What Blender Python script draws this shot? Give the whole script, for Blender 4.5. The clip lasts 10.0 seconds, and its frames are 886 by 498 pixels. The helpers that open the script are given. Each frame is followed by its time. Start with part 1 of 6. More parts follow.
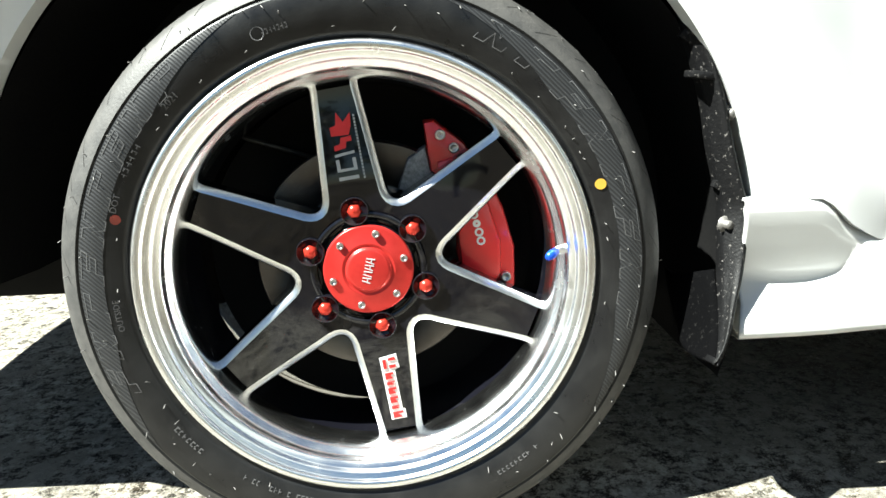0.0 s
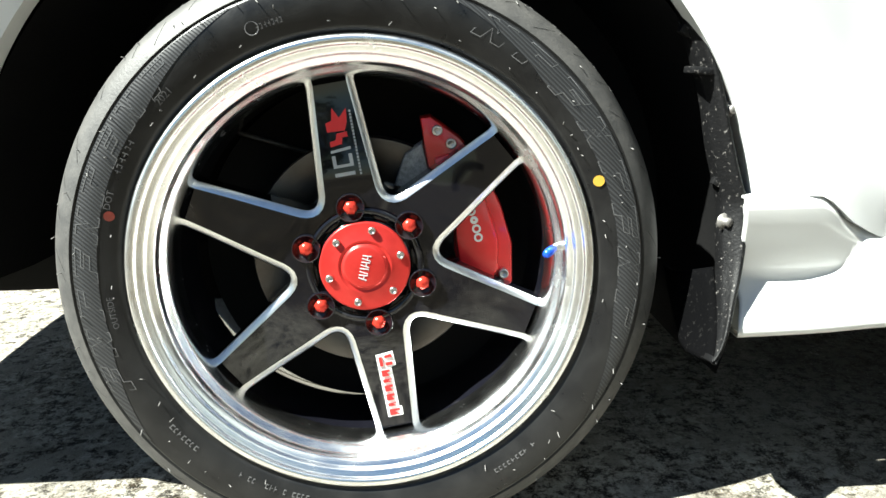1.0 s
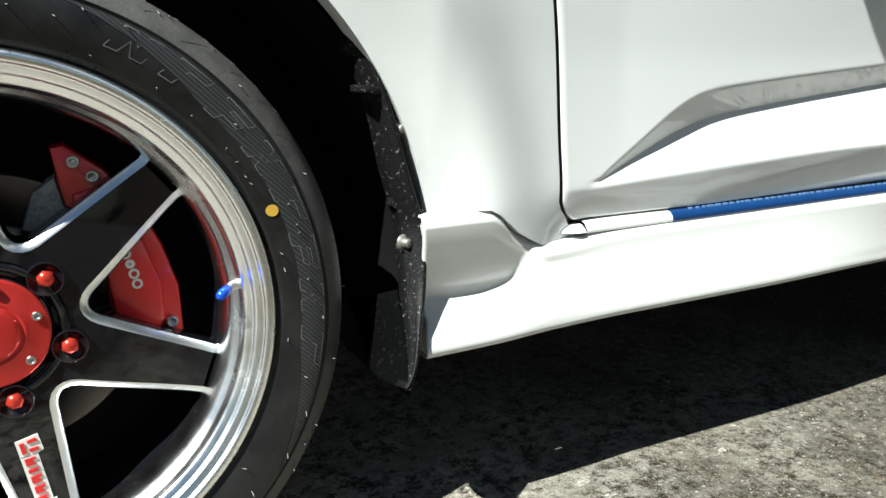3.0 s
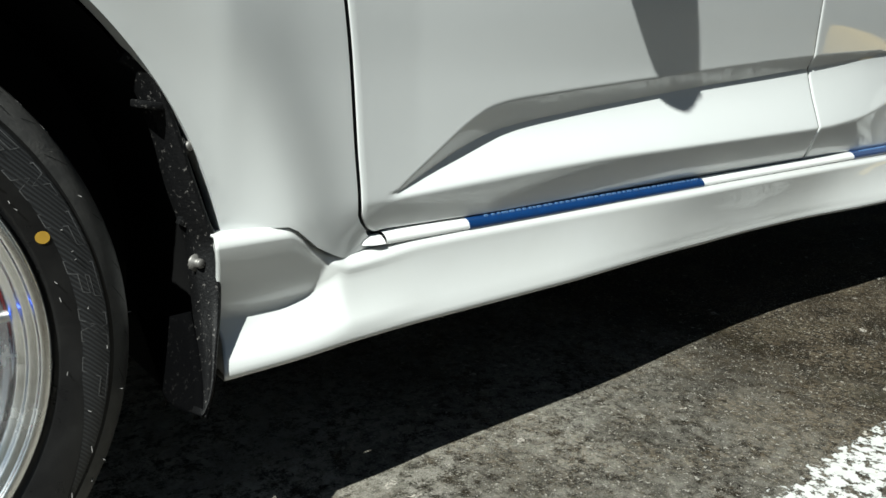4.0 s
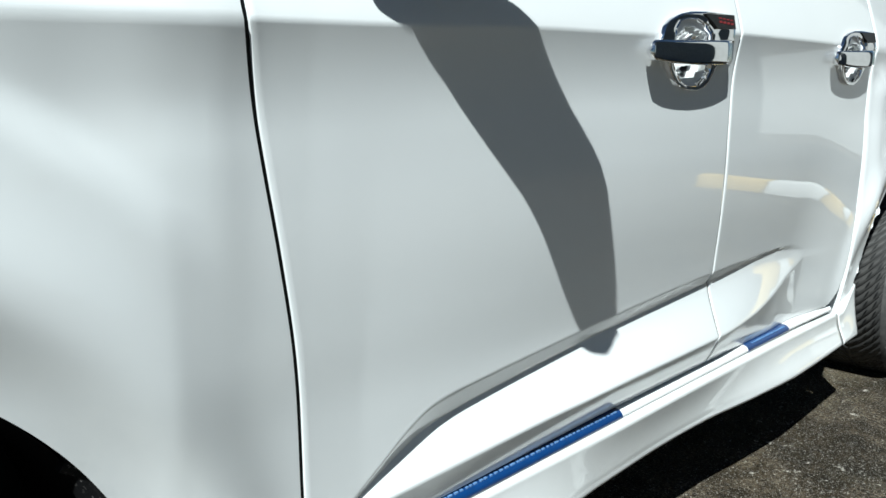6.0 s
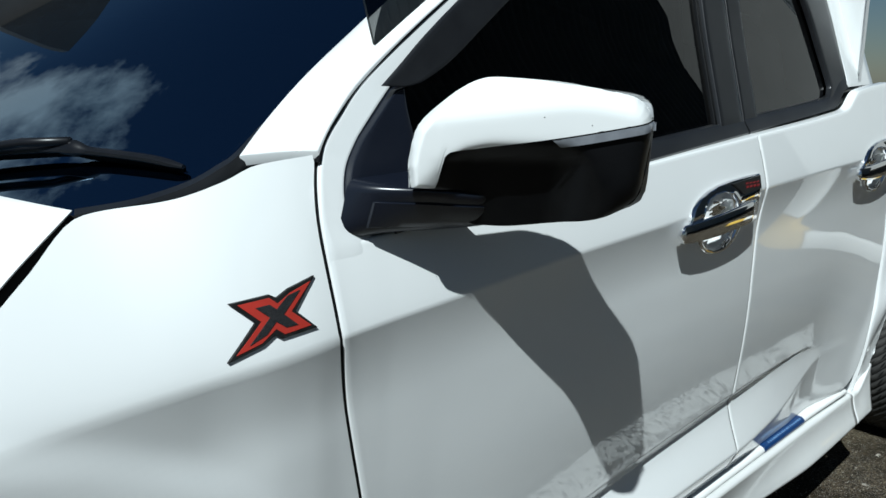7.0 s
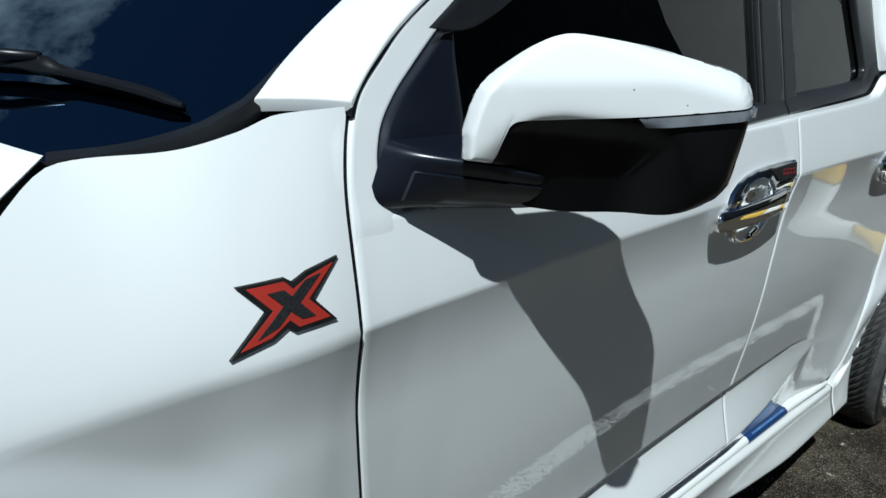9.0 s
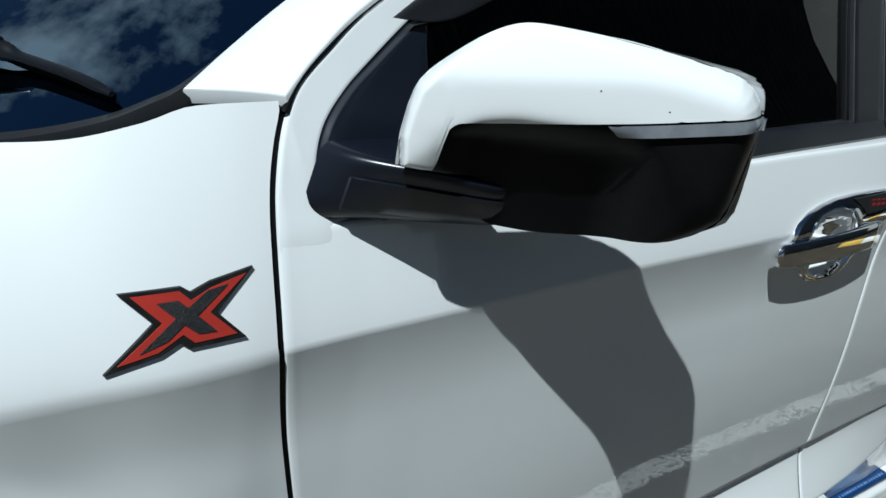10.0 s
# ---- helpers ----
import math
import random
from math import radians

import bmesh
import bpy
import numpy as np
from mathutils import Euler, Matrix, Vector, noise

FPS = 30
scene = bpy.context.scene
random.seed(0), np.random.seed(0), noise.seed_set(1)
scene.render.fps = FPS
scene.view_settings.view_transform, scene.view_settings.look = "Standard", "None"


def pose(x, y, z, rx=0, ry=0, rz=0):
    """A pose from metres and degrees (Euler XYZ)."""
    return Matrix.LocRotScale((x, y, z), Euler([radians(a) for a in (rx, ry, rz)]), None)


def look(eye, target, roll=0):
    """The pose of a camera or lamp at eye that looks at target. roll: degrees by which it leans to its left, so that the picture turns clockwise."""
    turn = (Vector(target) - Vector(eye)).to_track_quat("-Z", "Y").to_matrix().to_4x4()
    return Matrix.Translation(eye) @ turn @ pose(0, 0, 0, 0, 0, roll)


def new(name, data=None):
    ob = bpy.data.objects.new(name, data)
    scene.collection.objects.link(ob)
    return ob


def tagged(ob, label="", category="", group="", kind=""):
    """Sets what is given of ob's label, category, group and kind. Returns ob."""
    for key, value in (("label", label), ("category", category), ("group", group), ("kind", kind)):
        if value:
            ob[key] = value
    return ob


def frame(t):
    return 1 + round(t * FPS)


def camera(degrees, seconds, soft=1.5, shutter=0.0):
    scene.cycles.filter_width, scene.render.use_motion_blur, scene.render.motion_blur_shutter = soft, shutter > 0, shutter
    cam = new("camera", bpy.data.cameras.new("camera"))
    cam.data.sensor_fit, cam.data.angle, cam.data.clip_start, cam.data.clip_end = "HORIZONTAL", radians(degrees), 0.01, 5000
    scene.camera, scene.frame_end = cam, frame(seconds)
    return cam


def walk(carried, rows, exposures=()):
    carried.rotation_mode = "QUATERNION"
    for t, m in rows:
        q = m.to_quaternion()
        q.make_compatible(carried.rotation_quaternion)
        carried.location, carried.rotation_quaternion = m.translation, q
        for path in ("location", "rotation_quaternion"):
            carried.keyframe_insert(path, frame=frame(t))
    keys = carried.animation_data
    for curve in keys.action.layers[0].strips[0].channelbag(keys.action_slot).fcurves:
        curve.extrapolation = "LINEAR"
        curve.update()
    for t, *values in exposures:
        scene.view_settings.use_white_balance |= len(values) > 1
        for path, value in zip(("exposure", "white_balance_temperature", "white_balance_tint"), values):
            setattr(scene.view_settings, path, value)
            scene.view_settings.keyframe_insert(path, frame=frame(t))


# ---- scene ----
cam = camera(59.2, 10.0)
PATH = [
    (0, (0.067, -0.892, 0.55), (0.113, 1.06, 0.115), -1.9),
    (0.5, (0.066, -0.889, 0.554), (0.114, 1.06, 0.105), -2.0),
    (1, (0.072, -0.884, 0.554), (0.115, 1.063, 0.099), -1.8),
    (1.5, (0.071, -0.877, 0.555), (0.13, 1.071, 0.104), -1.6),
    (2, (0.082, -0.858, 0.559), (0.262, 1.078, 0.089), -1.6),
    (2.5, (0.088, -0.826, 0.557), (0.6, 1.053, 0.104), -1.9),
    (3, (0.089, -0.808, 0.559), (0.921, 0.955, 0.112), -1.6),
    (3.2, (0.098, -0.807, 0.558), (1.032, 0.905, 0.113), -1.3),
    (4.3, (0.123, -0.819, 0.61), (1.403, 0.629, 0.098), 0.6),
    (4.5, (0.129, -0.817, 0.604), (1.46, 0.589, 0.104), 0.7),
    (5, (0.143, -0.812, 0.603), (1.571, 0.504, 0.126), 1.1),
    (5.5, (0.136, -0.785, 0.665), (1.574, 0.545, 0.265), 0.5),
    (6, (0.109, -0.714, 0.923), (1.546, 0.629, 0.561), 1.3),
    (6.2, (0.097, -0.694, 1.077), (1.551, 0.636, 0.732), 1.2),
    (7.3, (0.009, -0.725, 1.307), (1.369, 0.658, 0.82), 2.4),
    (7.5, (0.012, -0.708, 1.307), (1.364, 0.683, 0.817), 2.9),
    (8, (0.022, -0.641, 1.311), (1.362, 0.745, 0.78), 5.3),
    (8.5, (0.03, -0.567, 1.303), (1.434, 0.736, 0.726), 7.2),
    (9, (0.068, -0.545, 1.305), (1.509, 0.704, 0.703), 8.0),
    (9.5, (0.167, -0.569, 1.302), (1.52, 0.776, 0.7), 8.1),
    (10, (0.253, -0.587, 1.304), (1.462, 0.881, 0.687), 8.7),
]
EXPOSURES = [(0, 2.55, 6270, 0.2), (1.0, 2.58, 6270, 0.2), (1.8, 2.7, 6250, 0.3), (2.5, 2.22, 6220, 0), (3.2, 1.37, 6180, 0), (4.3, 0.76, 6090, 0), (5.3, 0.72, 5980, 0), (5.9, 1.12, 5780, 0), (6.2, 1.02, 5720, 0), (7.3, 0.40, 5640, 0), (10, 0.33, 5540, 0)]
walk(cam, [(t, look(eye, target, roll)) for t, eye, target, roll in PATH], EXPOSURES)


# ---- light ----
SUN_WAY = Vector((0.505, 0.245, -0.714)).normalized()
SUN_UP = math.asin(-SUN_WAY.z)
SUN_ROUND = math.atan2(-SUN_WAY.x, -SUN_WAY.y)


def make_world():
    w = bpy.data.worlds.new("sky")
    scene.world = w
    w.use_nodes = True
    nt = w.node_tree
    bg = nt.nodes["Background"]
    sky = nt.nodes.new("ShaderNodeTexSky")
    sky.sky_type, sky.sun_disc = "NISHITA", False
    sky.sun_elevation, sky.sun_rotation = SUN_UP, SUN_ROUND
    sky.air_density, sky.dust_density, sky.ozone_density = 1.0, 0.25, 3.0
    # broken cumulus clouds over the whole sky
    co = nt.nodes.new("ShaderNodeTexCoord")
    n1 = nt.nodes.new("ShaderNodeTexNoise")
    n1.inputs["Scale"].default_value, n1.inputs["Detail"].default_value, n1.inputs["Roughness"].default_value = 3.0, 10, 0.6
    ramp = nt.nodes.new("ShaderNodeValToRGB")
    ramp.color_ramp.elements[0].position, ramp.color_ramp.elements[1].position = 0.66, 0.77
    mix = nt.nodes.new("ShaderNodeMix")
    mix.data_type = "RGBA"
    mix.inputs["B"].default_value = (26.0, 23.5, 20.5, 1)
    nt.links.new(co.outputs["Generated"], n1.inputs["Vector"])
    # a denser bank of cloud beyond the far side of the truck
    dot = nt.nodes.new("ShaderNodeVectorMath")
    dot.operation = "DOT_PRODUCT"
    dot.inputs[1].default_value = Vector((-0.02, 0.93, 0.34)).normalized()
    bank = nt.nodes.new("ShaderNodeMapRange")
    bank.inputs["From Min"].default_value, bank.inputs["From Max"].default_value = 0.962, 0.997
    bank.inputs["To Min"].default_value, bank.inputs["To Max"].default_value = 0.0, 0.225
    add = nt.nodes.new("ShaderNodeMath")
    nt.links.new(co.outputs["Generated"], dot.inputs[0])
    nt.links.new(dot.outputs["Value"], bank.inputs["Value"])
    nt.links.new(bank.outputs["Result"], add.inputs[0])
    nt.links.new(n1.outputs["Fac"], add.inputs[1])
    nt.links.new(add.outputs["Value"], ramp.inputs["Fac"])
    nt.links.new(ramp.outputs["Color"], mix.inputs["Factor"])
    nt.links.new(sky.outputs["Color"], mix.inputs["A"])
    nt.links.new(mix.outputs["Result"], bg.inputs["Color"])
    bg.inputs["Strength"].default_value = 0.018


make_world()
sun = new("sun", bpy.data.lights.new("sun", "SUN"))
sun.data.energy, sun.data.angle, sun.data.color = 5.0, radians(0.53), (1.0, 0.96, 0.90)
sun.matrix_world = look((0, 0, 0), SUN_WAY)


# ---- materials ----
def mat(name, base, rough=0.5, metal=0.0, coat=0.0, second=None, scale=8.0, amount=0.5, detail=6, bump=0.0, bump_scale=200.0,
        rough_var=0.0, spec=0.5, stretch=(1, 1, 1), lo=0.35, hi=0.65):
    """A principled surface with colour that varies at two scales and fine relief."""
    m = bpy.data.materials.new(name)
    m.use_nodes = True
    nt = m.node_tree
    b = nt.nodes["Principled BSDF"]
    b.inputs["Roughness"].default_value, b.inputs["Metallic"].default_value = rough, metal
    b.inputs["Specular IOR Level"].default_value = spec
    b.inputs["Coat Weight"].default_value, b.inputs["Coat Roughness"].default_value = coat, 0.03
    b.inputs["Base Color"].default_value = (*base, 1)
    co = nt.nodes.new("ShaderNodeTexCoord")
    mp = nt.nodes.new("ShaderNodeMapping")
    mp.inputs["Scale"].default_value = stretch
    nt.links.new(co.outputs["Object"], mp.inputs["Vector"])
    if second or rough_var:
        n = nt.nodes.new("ShaderNodeTexNoise")
        n.inputs["Scale"].default_value, n.inputs["Detail"].default_value, n.inputs["Roughness"].default_value = scale, detail, 0.62
        nt.links.new(mp.outputs["Vector"], n.inputs["Vector"])
        r = nt.nodes.new("ShaderNodeMapRange")
        r.inputs["From Min"].default_value, r.inputs["From Max"].default_value = lo, hi
        nt.links.new(n.outputs["Fac"], r.inputs["Value"])
        if second:
            x = nt.nodes.new("ShaderNodeMix")
            x.data_type = "RGBA"
            x.inputs["A"].default_value, x.inputs["B"].default_value = (*base, 1), (*second, 1)
            k = nt.nodes.new("ShaderNodeMath")
            k.operation = "MULTIPLY"
            k.inputs[1].default_value = amount
            nt.links.new(r.outputs["Result"], k.inputs[0])
            nt.links.new(k.outputs["Value"], x.inputs["Factor"])
            nt.links.new(x.outputs["Result"], b.inputs["Base Color"])
        if rough_var:
            q = nt.nodes.new("ShaderNodeMapRange")
            q.inputs["From Min"].default_value, q.inputs["From Max"].default_value = 0.3, 0.7
            q.inputs["To Min"].default_value, q.inputs["To Max"].default_value = max(0.02, rough - rough_var), min(1, rough + rough_var)
            nt.links.new(n.outputs["Fac"], q.inputs["Value"])
            nt.links.new(q.outputs["Result"], b.inputs["Roughness"])
    if bump:
        n = nt.nodes.new("ShaderNodeTexNoise")
        n.inputs["Scale"].default_value, n.inputs["Detail"].default_value = bump_scale, 4
        nt.links.new(mp.outputs["Vector"], n.inputs["Vector"])
        u = nt.nodes.new("ShaderNodeBump")
        u.inputs["Strength"].default_value, u.inputs["Distance"].default_value = bump, 0.002
        nt.links.new(n.outputs["Fac"], u.inputs["Height"])
        nt.links.new(u.outputs["Normal"], b.inputs["Normal"])
    return m


def glass(name, tint, rough=0.0):
    m = bpy.data.materials.new(name)
    m.use_nodes = True
    b = m.node_tree.nodes["Principled BSDF"]
    b.inputs["Base Color"].default_value = (*tint, 1)
    b.inputs["Transmission Weight"].default_value = 1.0
    b.inputs["Roughness"].default_value, b.inputs["IOR"].default_value = rough, 1.5
    return m


PAINT = mat("pearl_white_paint", (0.66, 0.67, 0.67), 0.45, metal=0.0, coat=1.0, spec=0.3, second=(0.63, 0.64, 0.635), scale=2.0, amount=0.5, bump=0.01, bump_scale=900, rough_var=0.04)
PAINT.node_tree.nodes["Principled BSDF"].inputs["Coat IOR"].default_value = 1.6
SKIRT = mat("skirt_white_paint", (0.58, 0.585, 0.58), 0.33, coat=1.0, second=(0.49, 0.49, 0.47), scale=5.0, amount=0.35, bump=0.03, bump_scale=300)
BLACK_PLASTIC = mat("black_plastic", (0.0028, 0.003, 0.0036), 0.36, spec=0.13, second=(0.006, 0.0062, 0.007), scale=14, amount=0.4, bump=0.05, bump_scale=700)
SATIN_BLACK = mat("satin_black_sail", (0.0045, 0.006, 0.011), 0.27, spec=0.42, second=(0.008, 0.010, 0.016), scale=9, amount=0.5, bump=0.03, bump_scale=700)
WIPER_BLACK = mat("wiper_black", (0.004, 0.0045, 0.006), 0.34, spec=0.35, second=(0.009, 0.009, 0.011), scale=18, amount=0.5)
GLOSS_TRIM = mat("dark_trim", (0.008, 0.0085, 0.010), 0.30, spec=0.4, second=(0.018, 0.019, 0.021), scale=10, amount=0.5, bump=0.02)
VOID = mat("dark_underbody", (0.004, 0.004, 0.004), 0.9, spec=0.2, second=(0.009, 0.008, 0.007), scale=9, amount=0.6)
LINER = mat("wheel_liner", (0.0022, 0.0022, 0.0025), 0.8, spec=0.12, second=(0.006, 0.0055, 0.005), scale=14, amount=0.35, bump=0.2, bump_scale=150)
# the flap's black, darkened to stand in for shade behind the tyre
BLADE = mat("shade_darkened_blade", (0.0012, 0.0012, 0.0014), 0.8, spec=0.02, second=(0.014, 0.0135, 0.013), scale=160, amount=0.6, bump=0.3, bump_scale=260, lo=0.58, hi=0.70)
FLAP = mat("dusty_black_flap", (0.0026, 0.0026, 0.003), 0.60, spec=0.2, second=(0.18, 0.17, 0.16), scale=190, amount=0.75, bump=0.4, bump_scale=260, lo=0.60, hi=0.70)
RUBBER = mat("tyre_rubber", (0.0062, 0.0062, 0.0068), 0.34, spec=0.38, second=(0.014, 0.0138, 0.0136), scale=22, amount=0.6, bump=0.08, bump_scale=400, rough_var=0.1)
TREAD = mat("tread_rubber", (0.020, 0.0195, 0.019), 0.7, second=(0.042, 0.040, 0.037), scale=30, amount=0.7, bump=0.25, bump_scale=350)
LETTER = mat("raised_letter_rubber", (0.070, 0.070, 0.072), 0.24, second=(0.12, 0.12, 0.12), scale=300, amount=0.6)
SPEW = mat("rubber_hair", (0.16, 0.155, 0.15), 0.5, second=(0.08, 0.078, 0.075), scale=90, amount=0.5)
SHOULDER_RUBBER = mat("dusty_shoulder_rubber", (0.034, 0.0335, 0.033), 0.58, second=(0.075, 0.072, 0.068), scale=38, amount=0.7, bump=0.2, bump_scale=300)
HATCH = mat("hatched_rubber", (0.014, 0.0145, 0.016), 0.48, second=(0.024, 0.025, 0.028), scale=40, amount=0.5)


def add_ribs(m, scale, dark, light):
    """Fine slanted moulded ribs on rubber."""
    nt = m.node_tree
    b = nt.nodes["Principled BSDF"]
    co = nt.nodes.new("ShaderNodeTexCoord")
    w = nt.nodes.new("ShaderNodeTexWave")
    w.bands_direction = "DIAGONAL"
    w.inputs["Scale"].default_value, w.inputs["Distortion"].default_value = scale, 0.3
    x = nt.nodes.new("ShaderNodeMix")
    x.data_type = "RGBA"
    x.inputs["A"].default_value, x.inputs["B"].default_value = (*dark, 1), (*light, 1)
    u = nt.nodes.new("ShaderNodeBump")
    u.inputs["Strength"].default_value, u.inputs["Distance"].default_value = 0.6, 0.0006
    nt.links.new(co.outputs["Object"], w.inputs["Vector"])
    nt.links.new(w.outputs["Fac"], x.inputs["Factor"])
    nt.links.new(w.outputs["Fac"], u.inputs["Height"])
    nt.links.new(x.outputs["Result"], b.inputs["Base Color"])
    nt.links.new(u.outputs["Normal"], b.inputs["Normal"])


add_ribs(HATCH, 120, (0.007, 0.007, 0.008), (0.026, 0.027, 0.029))
POLISH = mat("polished_aluminium", (0.92, 0.925, 0.93), 0.24, metal=1.0, second=(0.78, 0.78, 0.77), scale=30, amount=0.4, bump=0.012, bump_scale=90, rough_var=0.05)


def spun(m, amount):
    """Turned metal: the gloss is drawn out across the lathe's marks."""
    nt = m.node_tree
    b = nt.nodes["Principled BSDF"]
    t = nt.nodes.new("ShaderNodeTangent")
    t.direction_type, t.axis = "RADIAL", "Y"
    b.inputs["Anisotropic"].default_value = amount
    nt.links.new(t.outputs["Tangent"], b.inputs["Tangent"])


spun(POLISH, 0.6)
MILLED = mat("milled_aluminium", (0.80, 0.80, 0.80), 0.28, metal=1.0, second=(0.66, 0.66, 0.67), scale=90, amount=0.5)
SPOKE = mat("gloss_black_spoke", (0.004, 0.004, 0.006), 0.05, coat=0.1, spec=0.5, second=(0.07, 0.065, 0.060), scale=13, amount=0.30, detail=9, bump=0.012, bump_scale=60, lo=0.54, hi=0.70)
DUSTY = mat("dusty_black", (0.012, 0.012, 0.012), 0.45, second=(0.10, 0.095, 0.08), scale=40, amount=0.6, lo=0.5, hi=0.75)
RED_ANOD = mat("red_anodised", (0.55, 0.035, 0.03), 0.30, metal=0.55, second=(0.45, 0.02, 0.02), scale=60, amount=0.5)
RED_NUT = mat("red_nut", (0.60, 0.05, 0.03), 0.24, metal=0.6, second=(0.42, 0.02, 0.02), scale=80, amount=0.5)
RED_PAINT = mat("red_caliper_paint", (0.62, 0.018, 0.02), 0.28, coat=0.6, second=(0.50, 0.014, 0.016), scale=30, amount=0.5)
STEEL = mat("bright_steel", (0.62, 0.61, 0.59), 0.28, metal=1.0, second=(0.45, 0.43, 0.40), scale=60, amount=0.5)
DISC = mat("brake_disc_steel", (0.15, 0.14, 0.13), 0.36, metal=0.9, second=(0.09, 0.075, 0.065), scale=20, amount=0.6, bump=0.05)
CAST = mat("cast_iron", (0.20, 0.20, 0.20), 0.7, metal=0.3, second=(0.42, 0.42, 0.42), scale=220, amount=0.8, bump=0.4, bump_scale=240)
CHROME = mat("chrome", (0.90, 0.90, 0.91), 0.035, metal=1.0, second=(0.86, 0.86, 0.87), scale=20, amount=0.4)
SILL_MAT = mat("white_sill_moulding", (0.68, 0.68, 0.67), 0.22, coat=0.8, second=(0.61, 0.61, 0.60), scale=12, amount=0.4)
BLUE_TAPE = mat("blue_carbon_film", (0.005, 0.032, 0.12), 0.30, coat=0.5, second=(0.004, 0.022, 0.08), scale=60, amount=0.6, bump=0.05, bump_scale=500)
BLUE = mat("blue_anodised", (0.02, 0.10, 0.75), 0.25, metal=0.5, second=(0.01, 0.06, 0.5), scale=60, amount=0.4)
BADGE_RED = mat("badge_red", (0.30, 0.022, 0.014), 0.35, second=(0.23, 0.018, 0.011), scale=60, amount=0.5)
BADGE_BLACK = mat("badge_black", (0.006, 0.006, 0.006), 0.40, spec=0.2, second=(0.02, 0.02, 0.02), scale=60, amount=0.5)
BADGE_WEAVE = mat("badge_carbon", (0.006, 0.006, 0.007), 0.35, spec=0.3, second=(0.03, 0.03, 0.032), scale=900, amount=0.8, bump=0.5, bump_scale=1200, detail=1)
WHITE_INK = mat("white_decal", (0.75, 0.75, 0.73), 0.4, second=(0.6, 0.6, 0.58), scale=90, amount=0.4)
RED_INK = mat("red_decal", (0.62, 0.02, 0.02), 0.35, second=(0.5, 0.02, 0.02), scale=90, amount=0.4)
SILVER_INK = mat("silver_decal", (0.42, 0.43, 0.44), 0.4, second=(0.3, 0.3, 0.3), scale=90, amount=0.4)
YELLOW_DOT = mat("yellow_dot", (0.42, 0.25, 0.025), 0.6, second=(0.32, 0.18, 0.02), scale=200, amount=0.5)
RED_DOT = mat("red_dot_paint", (0.22, 0.030, 0.016), 0.6, second=(0.12, 0.02, 0.012), scale=120, amount=0.7)
LENS = mat("indicator_lens", (0.17, 0.18, 0.20), 0.12, coat=1.0, second=(0.10, 0.105, 0.12), scale=50, amount=0.5)
INTERIOR = mat("dark_interior", (0.012, 0.012, 0.013), 0.85, second=(0.025, 0.024, 0.023), scale=12, amount=0.5)
WINDSCREEN = glass("windscreen_glass", (0.05, 0.07, 0.11))
WINDSCREEN.node_tree.nodes["Principled BSDF"].inputs["IOR"].default_value = 4.0
WINDSCREEN.node_tree.nodes["Principled BSDF"].inputs["Specular Tint"].default_value = (0.46, 0.70, 1.0, 1)
FRIT = mat("black_glass_frit", (0.004, 0.005, 0.007), 0.06, coat=1.0, spec=0.6, second=(0.006, 0.007, 0.010), scale=6, amount=0.5)
TINTED = glass("tinted_glass", (0.03, 0.032, 0.032))


# ---- mesh helpers ----
def curve_at(pts, t):
    """Smooth reading of a list of (t, value), with no overshoot between its points."""
    if t <= pts[0][0]:
        return pts[0][1]
    if t >= pts[-1][0]:
        return pts[-1][1]
    i = 0
    while pts[i + 1][0] < t:
        i += 1

    def slope(k):
        return (pts[k + 1][1] - pts[k][1]) / (pts[k + 1][0] - pts[k][0])

    def tangent(k):
        if k == 0:
            return slope(0)
        if k == len(pts) - 1:
            return slope(k - 1)
        a, b = slope(k - 1), slope(k)
        return 0.0 if a * b <= 0 else 2 * a * b / (a + b)

    h = pts[i + 1][0] - pts[i][0]
    u = (t - pts[i][0]) / h
    p, q, m, n = pts[i][1], pts[i + 1][1], tangent(i) * h, tangent(i + 1) * h
    return p * (1 + 2 * u) * (1 - u) ** 2 + m * u * (1 - u) ** 2 + q * u * u * (3 - 2 * u) + n * u * u * (u - 1)


def finer_line(line, refine):
    """A line of points, rounded through its points."""
    pts = [Vector(p) for p in line]
    out = []
    for i in range(len(pts) - 1):
        a, b, c, d = pts[max(i - 1, 0)], pts[i], pts[i + 1], pts[min(i + 2, len(pts) - 1)]
        for k in range(refine):
            u = k / refine
            out.append(0.5 * (2 * b + (c - a) * u + (2 * a - 5 * b + 4 * c - d) * u * u + (3 * b - a - 3 * c + d) * u ** 3))
    return out + [pts[-1]]


def ease(a, b, t):
    k = min(1.0, max(0.0, (t - a) / (b - a)))
    return k * k * (3 - 2 * k)


def spread(a, b, n):
    return [a + (b - a) * i / n for i in range(n + 1)]


def link(name, data, material, parent, label=""):
    ob = new(name, data)
    if isinstance(data, bpy.types.Mesh) and not data.materials:
        data.materials.append(material)
    if parent:
        ob.parent = parent
    return tagged(ob, label)


def to_mesh(name, bm, material, sharp=0.6):
    for f in bm.faces:
        f.smooth = True
    for e in bm.edges:
        if len(e.link_faces) == 2 and e.calc_face_angle(0) > sharp:
            e.smooth = False
    me = bpy.data.meshes.new(name)
    bm.to_mesh(me)
    bm.free()
    me.materials.append(material)
    return me


def part(name, bm, material, parent, label="", sharp=0.6):
    return link(name, to_mesh(name, bm, material, sharp), material, parent, label)


